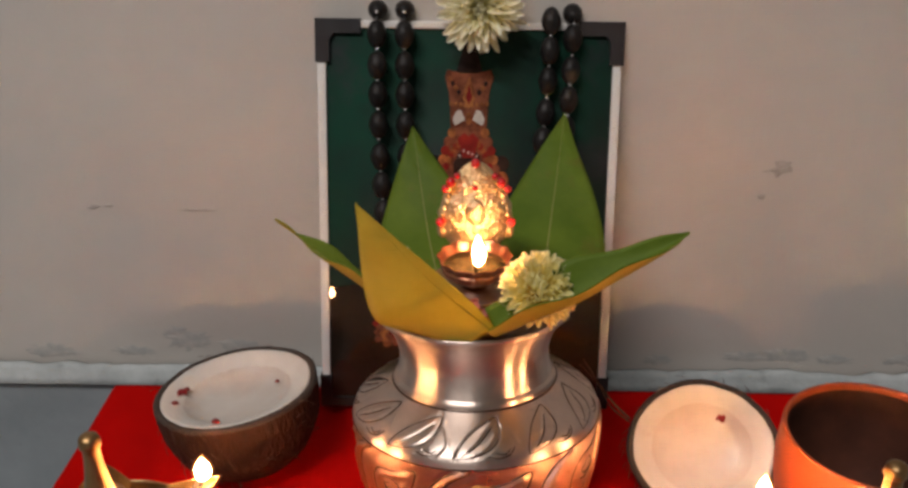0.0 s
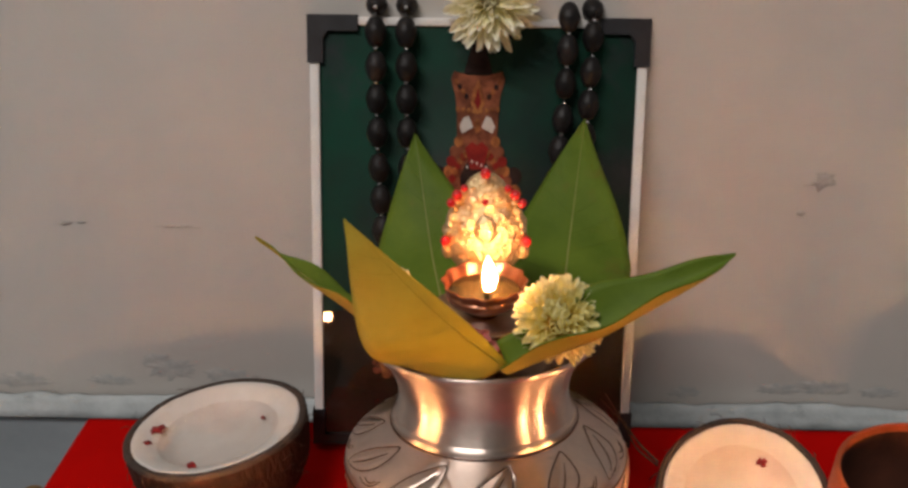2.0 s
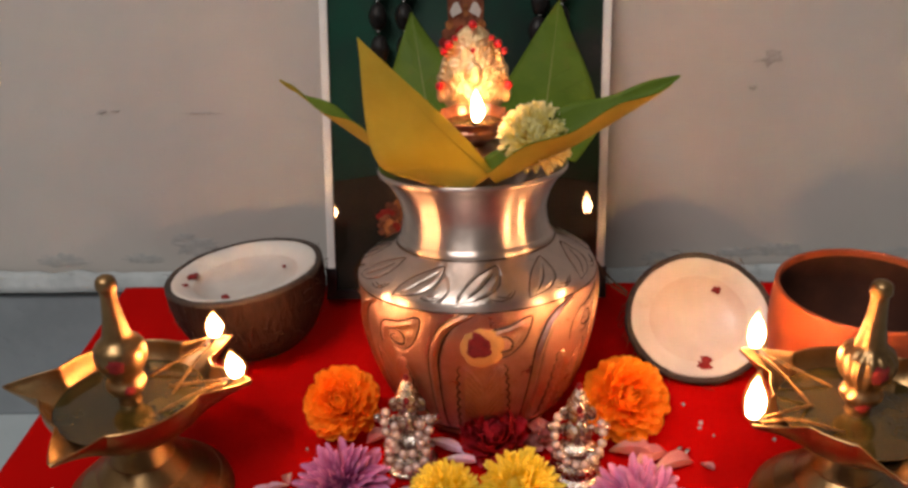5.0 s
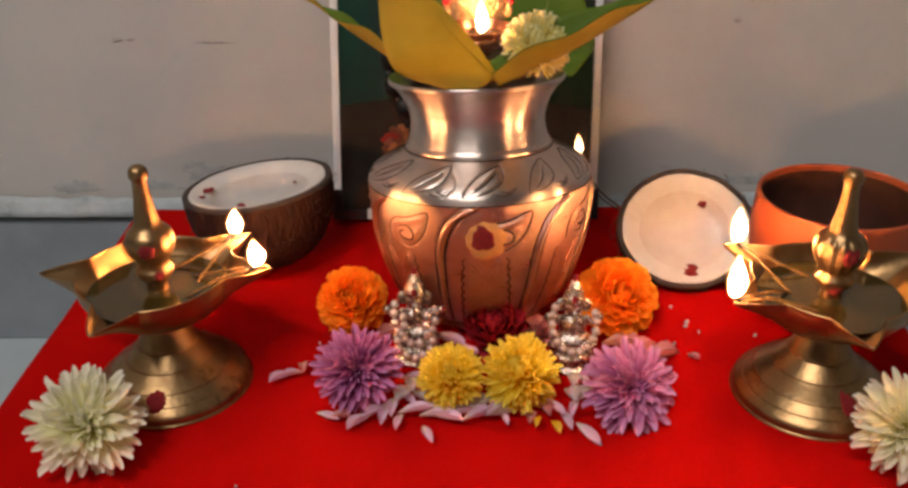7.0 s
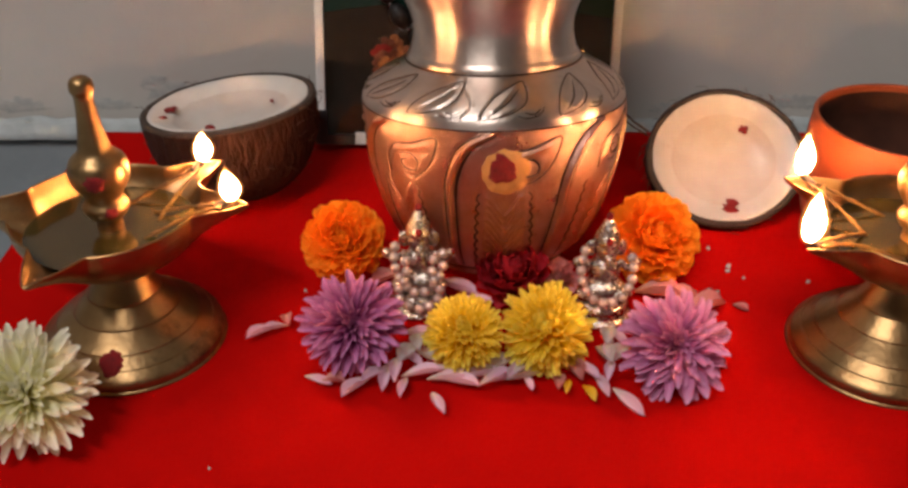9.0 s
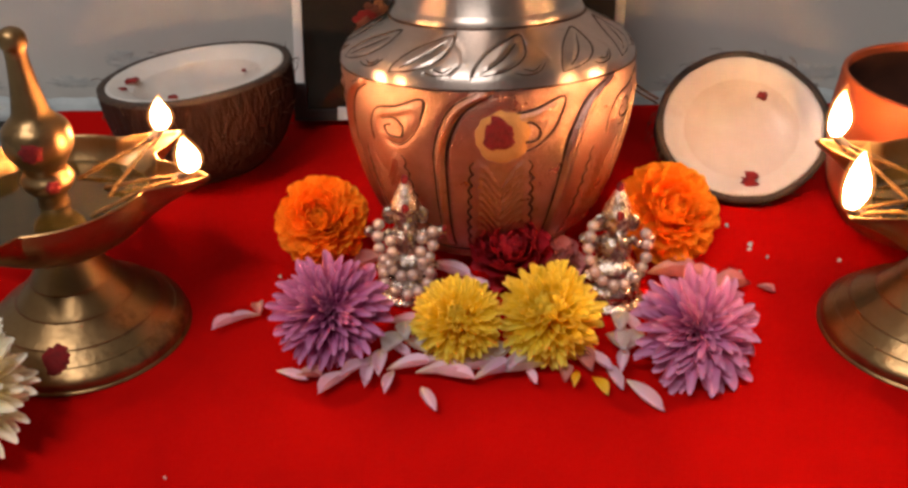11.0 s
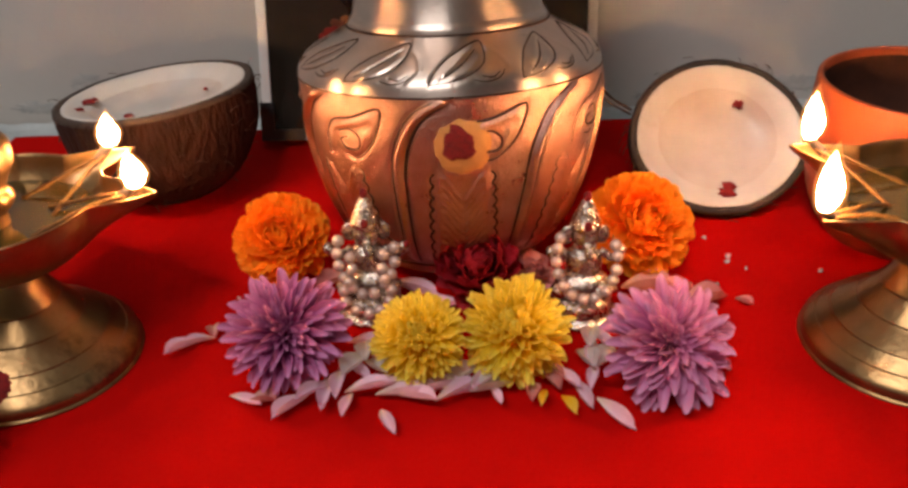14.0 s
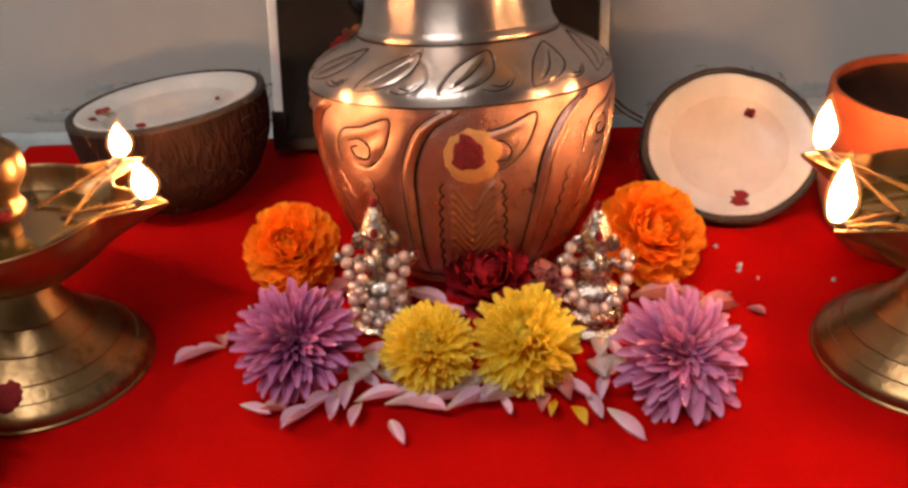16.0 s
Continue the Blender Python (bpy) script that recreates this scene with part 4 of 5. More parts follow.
pot_belly = part("belly", lathe(finer(POT_OUT[:split_at + 1], 0.0009), 672, pressed(belly_relief, BELLY_AT)), M_HAMMER, pot, "hammered silver belly with chased plumes and ribs, tinted with red reflection")
pot_shoulder = part("shoulder", lathe(finer(POT_OUT[split_at:neck_at + 1], 0.0007), 704, pressed(shoulder_relief, SHOULDER_AT)), M_SILVER, pot, "polished silver shoulder with chased leaves")
pot_neck = part("neck", lathe(POT_OUT[neck_at:], 128), M_SILVER, pot, "polished silver flared neck")
part("shoulder_ring", tube([on_pot(a, BELLY_TOP, 0.0) for a in range(0, 361, 4)], 0.0005, 6), M_GROOVE, pot, "dark engraved ring")
part("neck_ring", tube([on_pot(a, SHOULDER_TOP, 0.0) for a in range(0, 361, 4)], 0.0006, 6), M_GROOVE, pot, "dark engraved ring")
part("foot_ring", tube([on_pot(a, 0.0062, 0.0) for a in range(0, 361, 4)], 0.0006, 6), M_GROOVE, pot, "dark engraved ring")


def inked(name, strokes, heights, period, at, repeats, thick, parent):
    """Thin oxidised lines at the bottom of the engraved grooves."""
    for k in range(repeats):
        for points, wide, tall, dark in strokes:
            if dark:
                line = [on_pot(d + at + period * k, z / 1000, heights(d, z / 1000) + 0.15 * thick) for d, z in smooth_line(points, 4)]
                part(name, tube(line, lambda t: thick * (0.55 + 0.45 * math.sin(math.pi * min(1, max(0, t)))), 5), M_GROOVE, parent)


inked("belly_groove", belly_strokes(), belly_relief, BELLY_PERIOD, BELLY_AT, 7, 0.00066, pot_belly)
inked("shoulder_groove", shoulder_strokes(), shoulder_relief, SHOULDER_PERIOD, SHOULDER_AT, 11, 0.00046, pot_shoulder)


def dab(parent_m, deg, h, radius_fn, r, material, seed, name, label, ob_parent, thick=0.0009, wide=1.0):
    """Paste or powder pressed on a turned surface, following it."""
    rng = random.Random(seed)
    n, rings = 26, 4
    edge = [1 + (0.07 if r > 0.01 else 0.16) * (rng.random() - 0.5) * 2 for _ in range(n)]
    bm = bmesh.new()
    rows = []
    for j in range(rings + 1):
        row = []
        for k in range(n):
            q = r * edge[k] * j / rings
            a = 2 * math.pi * k / n
            hh = h + q * math.sin(a)
            rad = radius_fn(hh) + (thick if j < rings else -0.0002)
            dd = radians(deg - 90) + wide * q * math.cos(a) / max(rad, 1e-4)
            row.append(bm.verts.new((rad * math.cos(dd), rad * math.sin(dd), hh)))
            if j == 0:
                break
        rows.append(row)
    for k in range(n):
        bm.faces.new((rows[0][0], rows[1][k], rows[1][(k + 1) % n]))
    for a, b in zip(rows[1:], rows[2:]):
        for k in range(n):
            bm.faces.new((a[k], b[k], b[(k + 1) % n], a[(k + 1) % n]))
    return part(name, bm, material, ob_parent, label)


dab(POT, 2.6, 0.0695, pot_radius, 0.0125, M_SANDAL, 3, "sandal_paste_mark", "round ochre sandalwood paste mark", pot_belly, 0.0016)
dab(POT, 0.9, 0.0712, pot_radius, 0.0086, M_KUMKUM, 4, "vermilion_dot", "dark red vermilion dot", pot_belly, 0.0024)

# copper plate on the pot's mouth
PLATE_Z = 0.154
plate_m = POT @ pose(0, 0, PLATE_Z)
plate = thing("copper_plate", plate_m, "small copper plate resting on the silver pot's rim", "plate")
part("dish", lathe(profile_of([(0.0, 0.0032), (0.028, 0.0032), (0.037, 0.0042), (0.0405, 0.0062), (0.0415, 0.0066), (0.0412, 0.0050), (0.038, 0.0025), (0.034, 0.0008), (0.0, 0.0010)], 3), 64), M_COPPER, plate)


# ---- leaves round the pot's mouth ----
def leaf(name, base, mid, tip, width, side, material, label, droop=0.15, widest=0.42, twist=0.0, wave=0.002, foot=0.30, under=None, right=1.0, lift=0.0):
    """A pointed leaf along base, mid, tip; side is the way across it; folded a little along its rib."""
    line = spline([base, mid, tip], 16)
    across = Vector(side).normalized()
    n = len(line) - 1

    def at(u, v):
        f = v * n
        i = min(int(f), n - 1)
        p = line[i].lerp(line[i + 1], f - i)
        way = (line[min(i + 2, n)] - line[max(i - 1, 0)]).normalized()
        a = across - way * across.dot(way)
        a.normalize()
        a = Matrix.Rotation(twist * v, 3, way) @ a
        up = way.cross(a)
        s = (u - 0.5) * 2
        s = s if s < 0 else s * right
        rise = min(1.0, v / widest)
        fall = max(0.0, (v - widest) / (1 - widest))
        w = width * 0.5 * (foot + (1 - foot) * math.sin(rise * math.pi / 2) if v < widest else (1 - fall ** 1.7) ** 1.0 * (1 - 0.35 * fall * fall) + 0.006)
        ripple = wave * math.sin(v * 14 + s * 1.5) * abs(s)
        return p + a * (s * w) + up * (droop * w * s * s + (lift * (1 - v) ** 0.7 * w * abs(s) if s < 0 else 0.0) + ripple)
    th = thing(name, Matrix.Identity(4), label, "leaf", "leaves in the pot's mouth")
    blade = part("blade", sheet(at, 14, 40, 0.0003), material, th)
    if under:
        def below(u, v):
            p, q, w = at(u, v), at(min(1, u + 0.01), v) - at(max(0, u - 0.01), v), at(u, min(1, v + 0.01)) - at(u, max(0, v - 0.01))
            return p + q.cross(w).normalized() * under
        part("underside", sheet(below, 14, 40), M_LEAF_U, th, "dull yellow underside of the leaf")
    part("midrib", tube([Vector(at(0.5, k / 24)) for k in range(25)], lambda t: 0.0007 * (1.05 - t), 6), material if material is M_LEAF_Y else M_RIB, blade, "pale raised midrib")
    for k in range(3, 20, 2):
        v = k / 24
        for s in (0.5 - 0.40, 0.5 + 0.40):
            vein = [Vector(at(0.5 + (s - 0.5) * q, min(0.99, v + 0.10 * q))) for q in (0, 0.35, 0.7, 1.0)]
            part("vein", tube(vein, 0.00014, 4), material, blade)
    return th


leaf("yellow_leaf", (0.027, 0.4690, 0.1725), (-0.003, 0.4535, 0.2100), (-0.0335, 0.446, 0.2515), 0.078, (0.79, -0.03, 0.61), M_LEAF_Y, "broad yellowed leaf tucked into the front of the pot's mouth", 0.22, 0.36, foot=0.42, right=0.16)
leaf("green_leaf", (0.030, 0.4745, 0.1665), (0.078, 0.478, 0.190), (0.125, 0.489, 0.218), 0.030, (-0.12, 0.85, 0.22), M_LEAF_G, "green leaf with dull yellow underside jutting from the pot's mouth", 0.80, 0.48, foot=0.7, under=0.0005, lift=0.9)
leaf("green_leaf", (-0.010, 0.484, 0.1650), (-0.050, 0.502, 0.187), (-0.0875, 0.518, 0.211), 0.019, (0.14, 0.85, 0.0), M_LEAF_G, "narrow green leaf with yellowed underside jutting from the pot's mouth", -0.30, 0.45, foot=0.7, under=-0.0005, lift=-1.0)
leaf("green_leaf", (0.058, 0.552, 0.152), (0.0655, 0.610, 0.166), (0.0775, 0.676, 0.218), 0.071, (1.0, 0.0, 0.02), M_LEAF_G, "large green leaf standing behind the oil lamp", 0.12, 0.42, foot=0.6)
leaf("green_leaf", (-0.002, 0.550, 0.152), (-0.0125, 0.604, 0.166), (-0.0235, 0.650, 0.217), 0.065, (1.0, 0.05, 0.1), M_LEAF_G, "green leaf standing behind the oil lamp", 0.12, 0.42, foot=0.6)


# ---- flames ----
def flame(m, height, width, lean=(0.0, 0.0), parent=None, material=None):
    """A pointed bright core inside a thin warm sheath."""
    def body(wide, tall, drop):
        bm = lathe([(r * wide * 0.5, h * tall - drop) for r, h in profile_of([(0.0, 0.0), (0.45, 0.02), (0.76, 0.12), (0.96, 0.28), (0.96, 0.42), (0.76, 0.60), (0.44, 0.78), (0.16, 0.93), (0.0, 1.0)], 3)], 20)
        for v in bm.verts:
            t = v.co.z / height
            v.co.x += (lean[0] * t * t + 0.03 * math.sin(5 * t)) * height
            v.co.y += lean[1] * height * t * t
        return bm
    core = part("flame", body(width, height, 0.0), material or M_FLAME, parent, "bright burning flame", m=m)
    part("flame_sheath", body(width * 1.36, height * 1.18, 0.0008), M_MANTLE, core, "thin orange edge of the flame")
    return core


# ---- small oil lamp and gilt face in the pot's mouth ----
DIYA = (0.0185, 0.5195, 0.1625)
diya = thing("oil_lamp", pose(*DIYA), "small dark copper oil lamp burning in the pot's mouth", "lamp")
part("foot", lathe(profile_of([(0.0, -0.0040), (0.0135, -0.0040), (0.0140, -0.002), (0.0100, 0.002), (0.0060, 0.006), (0.0055, 0.008)], 3), 32), M_COPPER, diya)
part("drip_tray", lathe(profile_of([(0.0, 0.0075), (0.018, 0.0070), (0.0245, 0.0090), (0.0255, 0.0100), (0.0245, 0.0104), (0.018, 0.0088), (0.0, 0.0092)], 3), 48), M_SILVER, diya, "shiny thin tray rim")
part("cup", lathe(profile_of([(0.0, 0.0085), (0.0065, 0.0090), (0.0090, 0.0115), (0.0165, 0.0165), (0.0185, 0.0205), (0.0178, 0.0220), (0.0200, 0.0258), (0.0196, 0.0264), (0.0176, 0.0225), (0.0150, 0.0190), (0.0, 0.0180)], 3), 48,
                  lambda a, z, r: (r * (1 + (0.045 * math.cos(12 * a) if z > 0.021 else 0)), z)), M_COPPER, diya)
part("oil", lathe([(0.0, 0.0212), (0.0168, 0.0212)], 32), M_OIL, diya)
diya_wick = part("wick", tube(spline([(0, 0.004, 0.0215), (0.001, -0.003, 0.0225), (0.0018, -0.0085, 0.0250)], 6), 0.0012, 8), M_CHAR, diya, "charred cotton wick")
flame(pose(0.0018, -0.0085, 0.0250), 0.0190, 0.0068, (0.02, 0.0), diya_wick, M_FLAME_SMALL)


def gilt_bust():
    """A gilt relief bust as one plain rounded form."""
    bm = bmesh.new()
    lathe(profile_of([(0.0, 0.0), (0.0120, 0.0), (0.0125, 0.004), (0.0090, 0.010), (0.0130, 0.018), (0.0190, 0.028), (0.0205, 0.038), (0.0185, 0.047), (0.0140, 0.054), (0.0125, 0.058), (0.0090, 0.064), (0.0050, 0.068), (0.0, 0.070)], 4), 48,
          lambda a, z, r: (r * (1 + 0.05 * math.cos(9 * a) * math.sin(z * 600)), z), bm)
    for v in bm.verts:
        v.co.y *= 0.55
    for s in (-1, 1):
        ball(bm, (s * 0.0185, -0.003, 0.0300), 0.0042, 10, (0.8, 0.6, 1.3))
        for k in range(7):
            ball(bm, (s * (0.0190 - 0.0010 * k), -0.004, 0.036 + 0.0038 * k), 0.0022, 8)
    for k in range(13):
        a = radians(200 + 140 * k / 12)
        ball(bm, (0.0135 * math.cos(a), -0.0095, 0.041 + 0.0095 * math.sin(a)), 0.0014, 8)
    ball(bm, (0, -0.0095, 0.0430), 0.0065, 14, (0.9, 0.55, 1.15))
    return bm


bust = new("gilt_bust", mesh_of("gilt_bust", gilt_bust(), M_GOLD))
bust.matrix_basis = pose(0.0185, 0.5475, 0.1630)
tagged(bust, "small gilt relief bust with crown and beads behind the oil lamp", "statuette")
for x, z, r in ((0.0, 0.071, 0.0026), (0.0, 0.0565, 0.0016), (-0.0135, 0.060, 0.0026), (0.0140, 0.060, 0.0026), (-0.0165, 0.056, 0.0022), (0.0175, 0.056, 0.0022), (-0.0195, 0.036, 0.0026), (0.0200, 0.036, 0.0026), (-0.010, 0.0635, 0.0018), (0.0105, 0.0635, 0.0018)):
    ob = new("red_bead", mesh_of("red_bead", ball(bmesh.new(), (0, 0, 0), r, 10), surface("red_glass", (0.40, 0.006, 0.01), (0.55, 0.01, 0.015), 0.3, scale=200)))
    ob.matrix_basis = pose(0.0185 + x, 0.5475 - 0.0065, 0.1630 + z)
    tagged(ob, "small red bead on the gilt bust", "bead", "red beads on the bust")
for k, (x, y, z, turn) in enumerate(((0.004, 0.495, 0.170, 20), (0.010, 0.492, 0.168, 70), (-0.002, 0.500, 0.172, -30), (0.014, 0.488, 0.166, 110), (0.002, 0.490, 0.1675, 150), (0.020, 0.492, 0.1655, 50), (0.012, 0.499, 0.169, 10))):
    bloom("rose_petal_tuft", facing((x, y, z), (0.1 * math.cos(k), -0.5, 0.8), turn), 0.0065, P_ROSY, "crumpled pinkish red petals on the copper plate", [(25, 4, 0.9, 0.1), (60, 5, 1.0, 0.1), (90, 5, 0.9, 0.1)], 40 + k, 0.75, 0.6, 0.5, "petal tufts on the plate", ruffle=0.12)
for k, (x, y, z) in enumerate(((-0.014, 0.488, 0.1775), (-0.006, 0.485, 0.1765), (0.002, 0.483, 0.1755), (0.010, 0.482, 0.1745), (0.017, 0.482, 0.1730))):
    bloom("rose_petal_tuft", facing((x, y, z), (0.2 * math.cos(3 * k), -0.3, 0.9), 40 * k), 0.0078, P_ROSY, "crumpled pinkish red petals against the yellowed leaf", [(20, 5, 0.9, 0.1), (55, 6, 1.0, 0.1), (90, 6, 0.9, 0.1)], 70 + k, 0.75, 0.6, 0.5, "petal tufts on the plate", ruffle=0.12)
bloom("white_bud", facing((-0.017, 0.515, 0.183), (-0.2, -0.3, 0.9)), 0.012, P_LEMON, "pale half-open bud among the leaves", [(8, 5, 1.0, 0.1), (25, 6, 1.0, 0.1), (45, 5, 0.9, 0.1)], 61, 0.34, 0.8, 0.3)


# ---- coconut halves ----
def coconut(name, m, r, depth, hollow, label, seed, marks):
    """A half shell, rim in the plane z = 0, with thick white flesh."""
    nut = thing(name, m, label, "coconut", "coconut halves")

    def rough(a, z, rr):
        d = Vector((math.cos(a), math.sin(a), z * 30))
        k = 1 + 0.020 * noise.noise(d * 2.2 + Vector((seed, 0, 0))) + 0.010 * noise.noise(d * 9 + Vector((0, seed, 0)))
        return rr * k, z
    outer = [(r * math.sin(math.pi / 2 * (k / 14)) ** 0.80, -depth * math.cos(math.pi / 2 * (k / 14)) ** 0.9) for k in range(15)]
    shell = part("shell", lathe(outer + [(r * 1.0, 0.0006)], 72, rough), M_SHELL, nut, "rough dark brown fibrous shell")
    part("shell_rim", lathe([(r * 1.004, -0.0012), (r * 1.002, 0.0012), (r * 0.975, 0.0016), (r * 0.93, 0.0014), (r * 0.905, -0.001)], 72, rough), M_RIM, nut, "dark broken shell edge")
    part("flesh", lathe(profile_of([(r * 0.925, -0.0020), (r * 0.92, 0.0008), (r * 0.89, 0.0013), (r * 0.82, 0.0002), (r * 0.74, -0.0018), (r * 0.66, -0.0042)], 3), 72, rough), M_FLESH, nut, "thick white flesh")
    part("hollow", lathe(profile_of([(r * 0.665, -0.0040), (r * 0.58, -0.38 * hollow - 0.004), (r * 0.45, -0.75 * hollow - 0.004), (r * 0.22, -0.95 * hollow - 0.004), (0.0, -hollow - 0.004)], 4), 56, rough), M_FLESH_IN, nut, "moist greyish white hollow")
    for k, (x, y, z, size) in enumerate(marks):
        part("vermilion_mark", blot(size, seed * 7 + k, 0.0007, 0.55, 16), M_KUMKUM, nut, "dark red vermilion smear", m=pose(x * r, y * r, z))
    rng = random.Random(seed)
    for k in range(110):
        a = rng.uniform(0, 2 * math.pi)
        i = rng.choice((5, 6, 7, 8, 9, 10, 11, 12, 13, 14, 14, 14))
        rr, z = outer[i]
        p = Vector((rr * math.cos(a), rr * math.sin(a), z))
        n = Vector((math.cos(a), math.sin(a), 0.25))
        t = Vector((-math.sin(a), math.cos(a), rng.uniform(-1, 1))) * rng.uniform(0.3, 1)
        L = rng.uniform(0.004, 0.011)
        part("fibre", tube([p * 1.0, p + n * L * 0.30 + t * L * 0.35, p + n * L * 0.45 + t * L * 0.9 - Vector((0, 0, L * 0.3))], 0.00022, 3), M_FIBRE, shell)
    return nut


coconut("coconut_half", pose(-0.1385, 0.575, 0.0620, -4.0, -6.5, 0), 0.0535, 0.0600, 0.010, "halved coconut with white flesh sitting upright on the red cloth", 2,
        ((-0.70, 0.05, -0.001, 0.0042), (-0.72, -0.22, -0.001, 0.0022), (-0.06, -0.74, 0.000, 0.0030), (0.42, 0.30, -0.0065, 0.0012)))
right_nut = coconut("coconut_half", pose(0.164, 0.551, 0.0370, 47.0, 0.0, -4) @ Matrix.Diagonal((1.0, 0.91, 1.0, 1.0)), 0.0478, 0.045, 0.006, "halved coconut tipped on its side with the white flesh facing out", 5,
                    ((0.27, 0.46, -0.0055, 0.0026), (0.05, -0.70, 0.0000, 0.0042)))
part("coir_strand", tube(spline([(-0.046, 0.018, -0.004), (-0.056, 0.030, -0.012), (-0.066, 0.044, -0.012), (-0.076, 0.062, -0.018)], 6), lambda t: 0.0009 * (1 - 0.6 * t), 5), M_FIBRE, right_nut, "twisted dark fibre strand")
part("coir_strand", tube(spline([(-0.046, 0.016, -0.006), (-0.058, 0.027, -0.011), (-0.066, 0.043, -0.014), (-0.079, 0.058, -0.016)], 6), lambda t: 0.0007 * (1 - 0.6 * t), 5), M_FIBRE, right_nut, "twisted dark fibre strand")

# ---- clay bowl ----
bowl = thing("clay_bowl", pose(0.251, 0.512, 0.0), "plain orange terracotta bowl with dark inside on the cloth", "bowl")
part("body", lathe(profile_of([(0.0, 0.0), (0.034, 0.0), (0.039, 0.002), (0.0470, 0.016), (0.0515, 0.036), (0.0535, 0.056), (0.0525, 0.073), (0.0522, 0.0785), (0.0515, 0.0802), (0.0495, 0.0800), (0.0490, 0.076)], 4), 80), M_CLAY, bowl, "orange clay wall")
# The inner wall carries the bowl's shade in its colour.
part("inside", lathe(profile_of([(0.0490, 0.0762), (0.0495, 0.068), (0.0500, 0.054), (0.047, 0.034), (0.040, 0.014), (0.030, 0.007), (0.0, 0.006)], 4), 80), M_CLAY_IN, bowl, "clay inside with its deep shade put into a dark colour")


# ---- brass lamps ----
LAMP_BASE = profile_of([(0.0, 0.0), (0.0425, 0.0), (0.0448, 0.0015), (0.0450, 0.0040), (0.0440, 0.0062), (0.0405, 0.0095), (0.0398, 0.0100), (0.0350, 0.0145), (0.0345, 0.0152), (0.0255, 0.0215), (0.0250, 0.0224), (0.0180, 0.0300), (0.0175, 0.0308), (0.0130, 0.0390), (0.0112, 0.0450), (0.0118, 0.0475)], 4)
FINIAL = profile_of([(0.0085, 0.0520), (0.0085, 0.0620), (0.0065, 0.0640), (0.0060, 0.0700), (0.0090, 0.0735), (0.0105, 0.0775), (0.0085, 0.0815), (0.0095, 0.0850), (0.0128, 0.0905), (0.0135, 0.0960), (0.0122, 0.1010), (0.0080, 0.1055), (0.0066, 0.1105), (0.0053, 0.1180), (0.0043, 0.1270), (0.0042, 0.1320), (0.0053, 0.1345), (0.0048, 0.1385), (0.0026, 0.1405), (0.0, 0.1410)], 4)


def radius_on(profile, h):
    for (r0, z0), (r1, z1) in zip(profile[8:], profile[9:]):
        if z0 <= h <= z1 and z1 > z0:
            return r0 + (r1 - r0) * (h - z0) / (z1 - z0)
    return profile[-1][0]


def brass_lamp(m, spouts, burning, label, fluted, marks, seed):
    lamp = thing("brass_lamp", m, label, "lamp", "brass oil lamps")
    foot = part("base", lathe(LAMP_BASE, 96), M_BRASS, lamp, "bell-shaped brass foot with turned rings")

    def star(a, z, r):
        off = min(abs((math.degrees(a) - s + 180) % 360 - 180) for s in spouts)
        point = max(0.0, 1 - off / 19) ** 1.25
        share = min(1.0, max(0.0, (z - 0.056) / 0.019)) ** 1.4
        return r * (1 + 0.47 * point * share) - 0.0012 * share * (1 - point), z - 0.0015 * point * share * share + 0.0010 * math.cos(2 * a) * share
    cup = profile_of([(0.0, 0.0455), (0.0115, 0.0460), (0.0250, 0.0500), (0.0362, 0.0575), (0.0432, 0.0680), (0.0450, 0.0755), (0.0453, 0.0766), (0.0442, 0.0764), (0.0420, 0.0690), (0.0350, 0.0600), (0.0230, 0.0535), (0.0, 0.0515)], 4)
    part("bowl", lathe(cup, 240, star), M_BRASS, lamp, "five-pointed brass oil bowl")
    part("oil", lathe([(0.0, 0.0655), (0.0392, 0.0655)], 48), M_OIL, lamp, "pool of oil")
    knob = part("finial", lathe(FINIAL, 64, (lambda a, z, r: (r * (1 + 0.055 * math.cos(14 * a) * (1 if 0.083 < z < 0.104 else 0)), z)) if fluted else None), M_BRASS, lamp, "tapered brass finial with a bulb")
    for which, deg, h, r, wide in marks:
        prof = LAMP_BASE if which == "base" else FINIAL
        dab(m, deg, h, lambda q, prof=prof: radius_on(prof, q), r, M_KUMKUM, seed + int(deg), "vermilion_dot", "dark red vermilion dot", foot if which == "base" else knob, 0.0008, wide)
    for s, reach, fh, fw, lean, lift in burning:
        d = Vector((math.cos(radians(s)), math.sin(radians(s)), 0))
        side = Vector((-d.y, d.x, 0))
        for k in (-1, 1):
            line = spline([d * 0.018 + side * 0.012 * k + Vector((0, 0, 0.0655)), d * 0.040 + side * 0.004 * k + Vector((0, 0, 0.0735)), d * (reach - 0.004) + side * 0.0012 * k + Vector((0, 0, lift - 0.003))], 8)
            wk = part("wick", tube(line, lambda t: 0.0009 + 0.00025 * math.sin(t * 70 + k), 8), M_WICK, lamp, "twisted oily cotton wick")
        part("wick_tip", tube(spline([d * (reach - 0.007) + Vector((0, 0, lift - 0.0045)), d * (reach - 0.002) + Vector((0, 0, lift - 0.001)), d * reach + Vector((0, 0, lift + 0.0015))], 4), 0.0021, 8), M_CHAR, wk, "charred black wick tip")
        flame(Matrix.Translation(d * reach + Vector((0, 0, lift))), fh, fw, lean, wk)
    return lamp


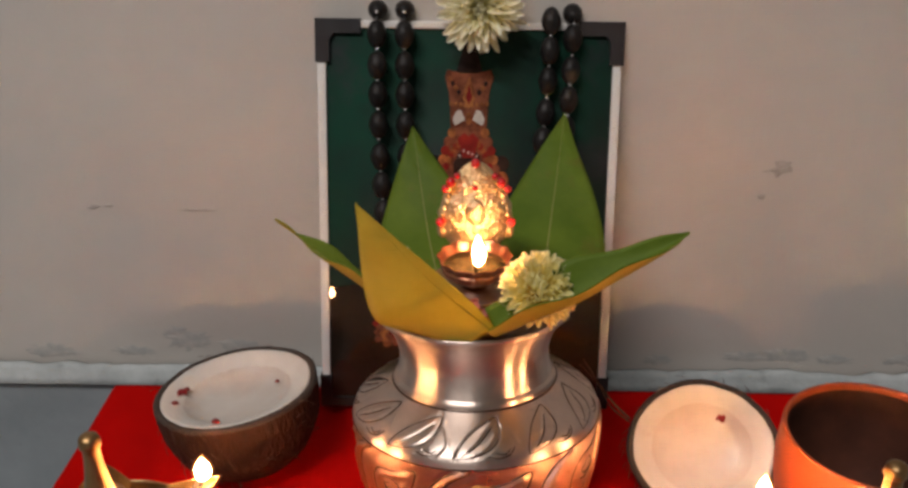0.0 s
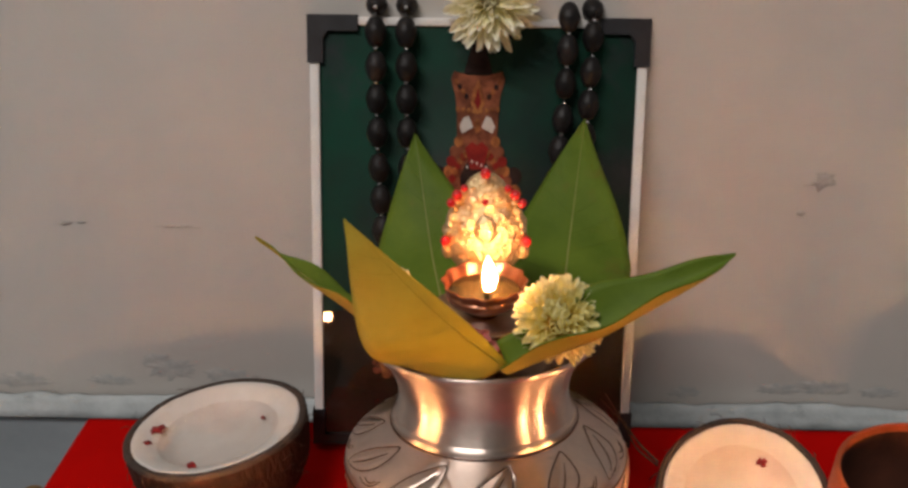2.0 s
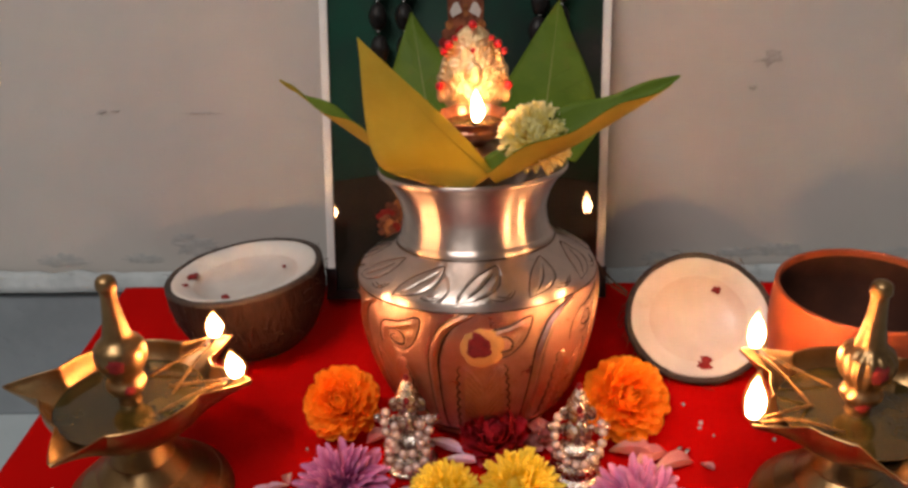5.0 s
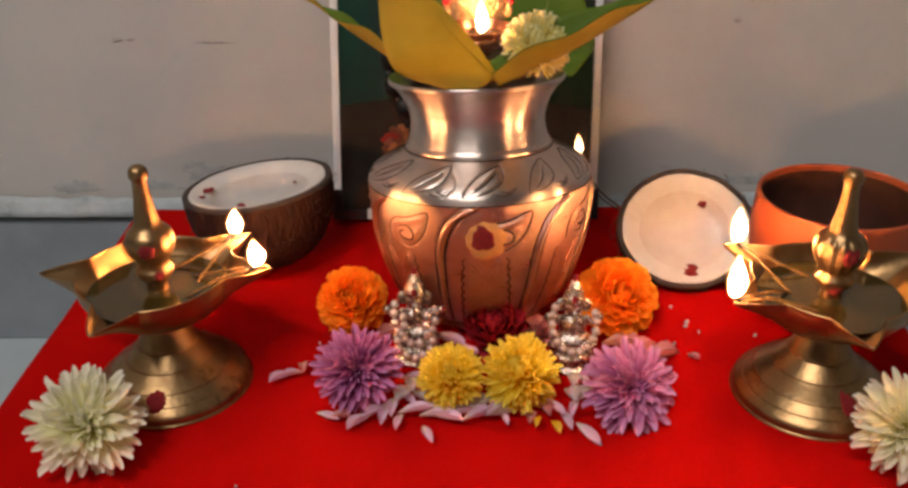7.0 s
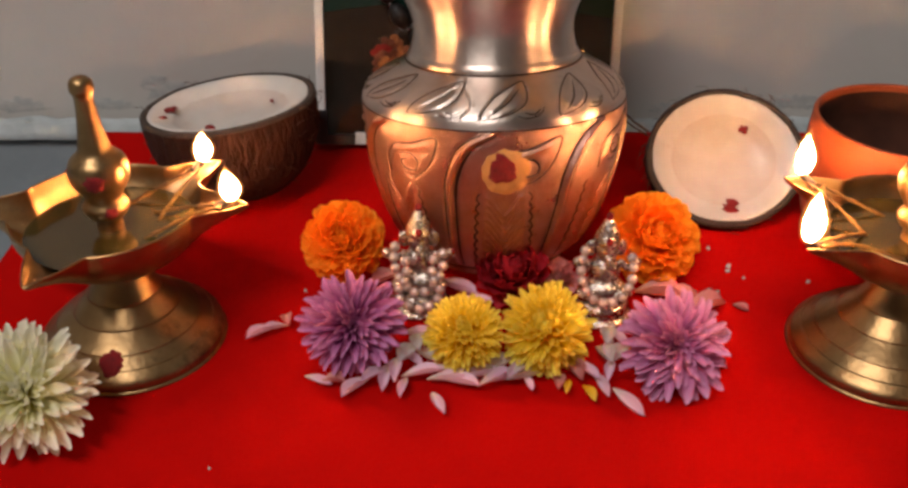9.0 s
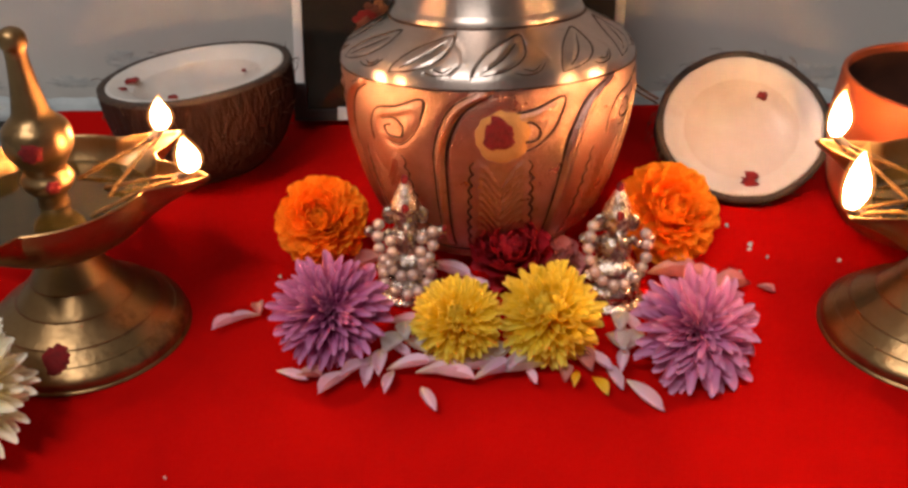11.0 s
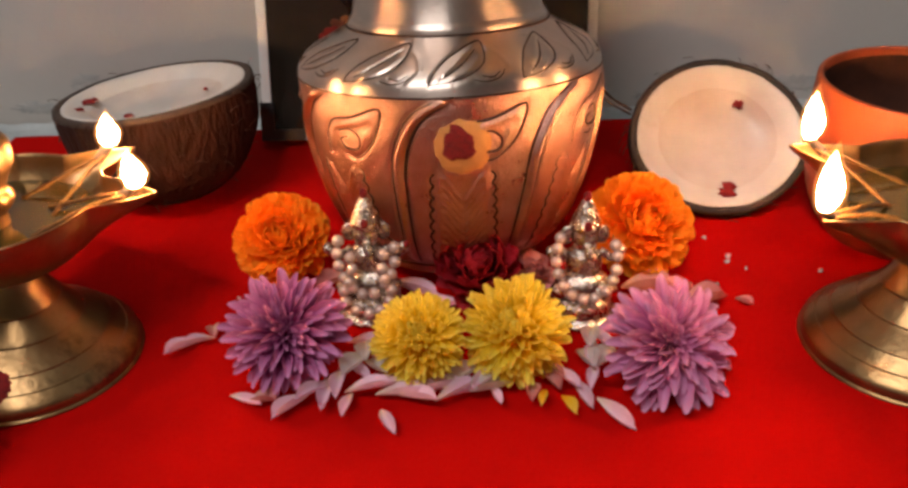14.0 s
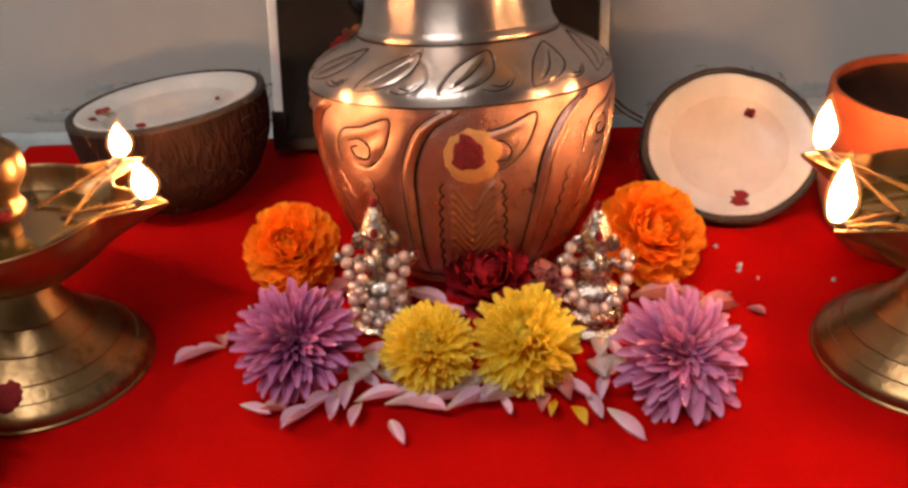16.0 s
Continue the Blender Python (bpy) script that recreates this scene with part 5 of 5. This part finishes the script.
brass_lamp(pose(-0.165, 0.423, 0.0), (2, 48, 115, 182, -104), ((48, 0.0550, 0.0150, 0.0086, (0.10, 0.0), 0.0800), (2, 0.0575, 0.0155, 0.0090, (-0.02, 0), 0.0790)),
           "brass oil lamp with two lit wicks and red dots", False, (("base", 2, 0.0125, 0.0046, 1.3), ("finial", 8, 0.0945, 0.0048, 1.0), ("finial", 30, 0.0770, 0.003, 1.0)), 100)
brass_lamp(pose(0.212, 0.411, 0.0), (139, 202, 268, 330, 25), ((139, 0.058, 0.0215, 0.0086, (0.03, 0), 0.0800), (201, 0.0645, 0.0245, 0.0092, (0.04, 0.0), 0.0790)),
           "brass oil lamp with fluted finial and two lit wicks", True, (("base", 12, 0.0150, 0.0052, 0.9), ("finial", 6, 0.0950, 0.0055, 1.0), ("finial", -5, 0.0720, 0.004, 1.0)), 200)


# ---- silver figures with pearl strings ----
def seated_figure(wide, arm):
    """A seated cast figure as one plain rounded form."""
    bm = bmesh.new()
    lathe(profile_of([(0.0, 0.0), (0.0150, 0.0), (0.0155, 0.002), (0.0130, 0.004), (0.0140, 0.007), (0.0130, 0.010), (0.0100, 0.012), (0.0, 0.0125)], 3), 40,
          lambda a, z, r: (r * (1 + (0.03 * math.cos(20 * a) if z < 0.005 else 0)), z), bm)
    ball(bm, (0, 0, 0.016), 0.0115, 16, (1.1, 0.75, 0.55))
    ball(bm, (0, 0.001, 0.026), 0.0085, 16, (1.0, 0.75, 1.15))
    ball(bm, (0, -0.001, 0.0400), 0.0062, 16, (0.95, 0.9, 1.15))
    lathe(profile_of([(0.0066, 0.043), (0.0068, 0.046), (0.0048, 0.051), (0.0028, 0.0555), (0.0012, 0.0575), (0.0, 0.058)], 3), 24, None, bm)
    tube(spline([(0.0005, -0.0055, 0.0385), (0.001, -0.008, 0.034), (0.003, -0.0085, 0.029), (0.0045, -0.008, 0.027)], 5), lambda t: 0.0022 * (1 - 0.45 * t), 8, bm)
    for s in (-1, 1):
        ball(bm, (s * 0.0075, 0.0005, 0.0400), 0.0042, 10, (0.8, 0.3, 1.1))
        ball(bm, (s * 0.0085, -0.004, 0.0150), 0.0055, 12, (1.2, 0.9, 0.7))
        tube(spline([(s * 0.0070, 0, 0.032), (s * 0.0125, -0.001, 0.029), (s * arm, -0.004, 0.0335)], 5), 0.0020, 8, bm)
        ball(bm, (s * arm, -0.004, 0.0345), 0.0027, 8)
    for v in bm.verts:
        v.co.x *= wide
    return bm


def pearl_string(m, points, r, label):
    g = thing("pearl_garland", m, label, "garland", "pearl garlands on the figures")
    bead = mesh_of("pearl", ball(bmesh.new(), (0, 0, 0), r, 14), M_PEARL)
    path = spline(points, 10)
    part("thread", tube(path, 0.0003, 4), M_WICK, g)
    want, run = 0.0, 0.0
    for a, b in zip(path, path[1:]):
        run += (b - a).length
        if run >= want:
            ob = new("pearl", bead)
            ob.parent = g
            ob.matrix_basis = Matrix.Translation(b)
            want += 2.02 * r
    return g


for x, y, wide, arm, kind in ((-0.0205, 0.450, 1.0, 0.0165, "upright"), (0.0745, 0.441, 1.0, 0.0150, "broad")):
    m = pose(x, y, 0.0015)
    ob = new("silver_figure", mesh_of("silver_figure", seated_figure(wide, arm), M_FIGURE))
    ob.matrix_basis = m
    tagged(ob, "small cast silver seated figure with pointed crown on the red cloth", "statuette", "silver figures")
    if kind == "upright":
        pearl_string(m, [(-0.0120, -0.004, 0.0390), (-0.0125, -0.008, 0.0310), (-0.0095, -0.0115, 0.0230), (-0.0030, -0.0135, 0.0165), (0.0030, -0.0135, 0.0165), (0.0095, -0.0115, 0.0230), (0.0125, -0.008, 0.0310), (0.0115, -0.004, 0.0390)], 0.0028, "string of pinkish pearls hung on a silver figure")
        pearl_string(m, [(-0.0070, -0.0085, 0.0330), (-0.0065, -0.0120, 0.0250), (-0.0110, -0.0130, 0.0150), (-0.0045, -0.0160, 0.0090), (0.0035, -0.0165, 0.0085), (0.0110, -0.0135, 0.0150), (0.0070, -0.0120, 0.0250), (0.0075, -0.0085, 0.0330)], 0.0028, "string of pinkish pearls hung on a silver figure")
    else:
        pearl_string(m, [(-0.0110, -0.004, 0.0420), (-0.0130, -0.007, 0.0350), (-0.0125, -0.010, 0.0270), (-0.0080, -0.0130, 0.0190), (0.0, -0.0145, 0.0160), (0.0080, -0.0130, 0.0190), (0.0125, -0.010, 0.0270), (0.0130, -0.007, 0.0350), (0.0110, -0.004, 0.0420)], 0.0027, "string of pinkish pearls hung on a silver figure")
    for dx, dy, dz, r in ((0.0, -0.0060, 0.0470, 0.0022), (0.0, -0.0006, 0.0590, 0.0022)) + (((0.0175, -0.006, 0.0365, 0.0016),) if kind == "upright" else ()):
        dot = new("vermilion_dot", mesh_of("vermilion_dot", ball(bmesh.new(), (0, 0, 0), r, 10, (0.85, 0.6, 1.2)), M_KUMKUM))
        dot.matrix_basis = m @ pose(dx, dy, dz)
        tagged(dot, "red vermilion dot on a silver figure", "mark", "vermilion dots")
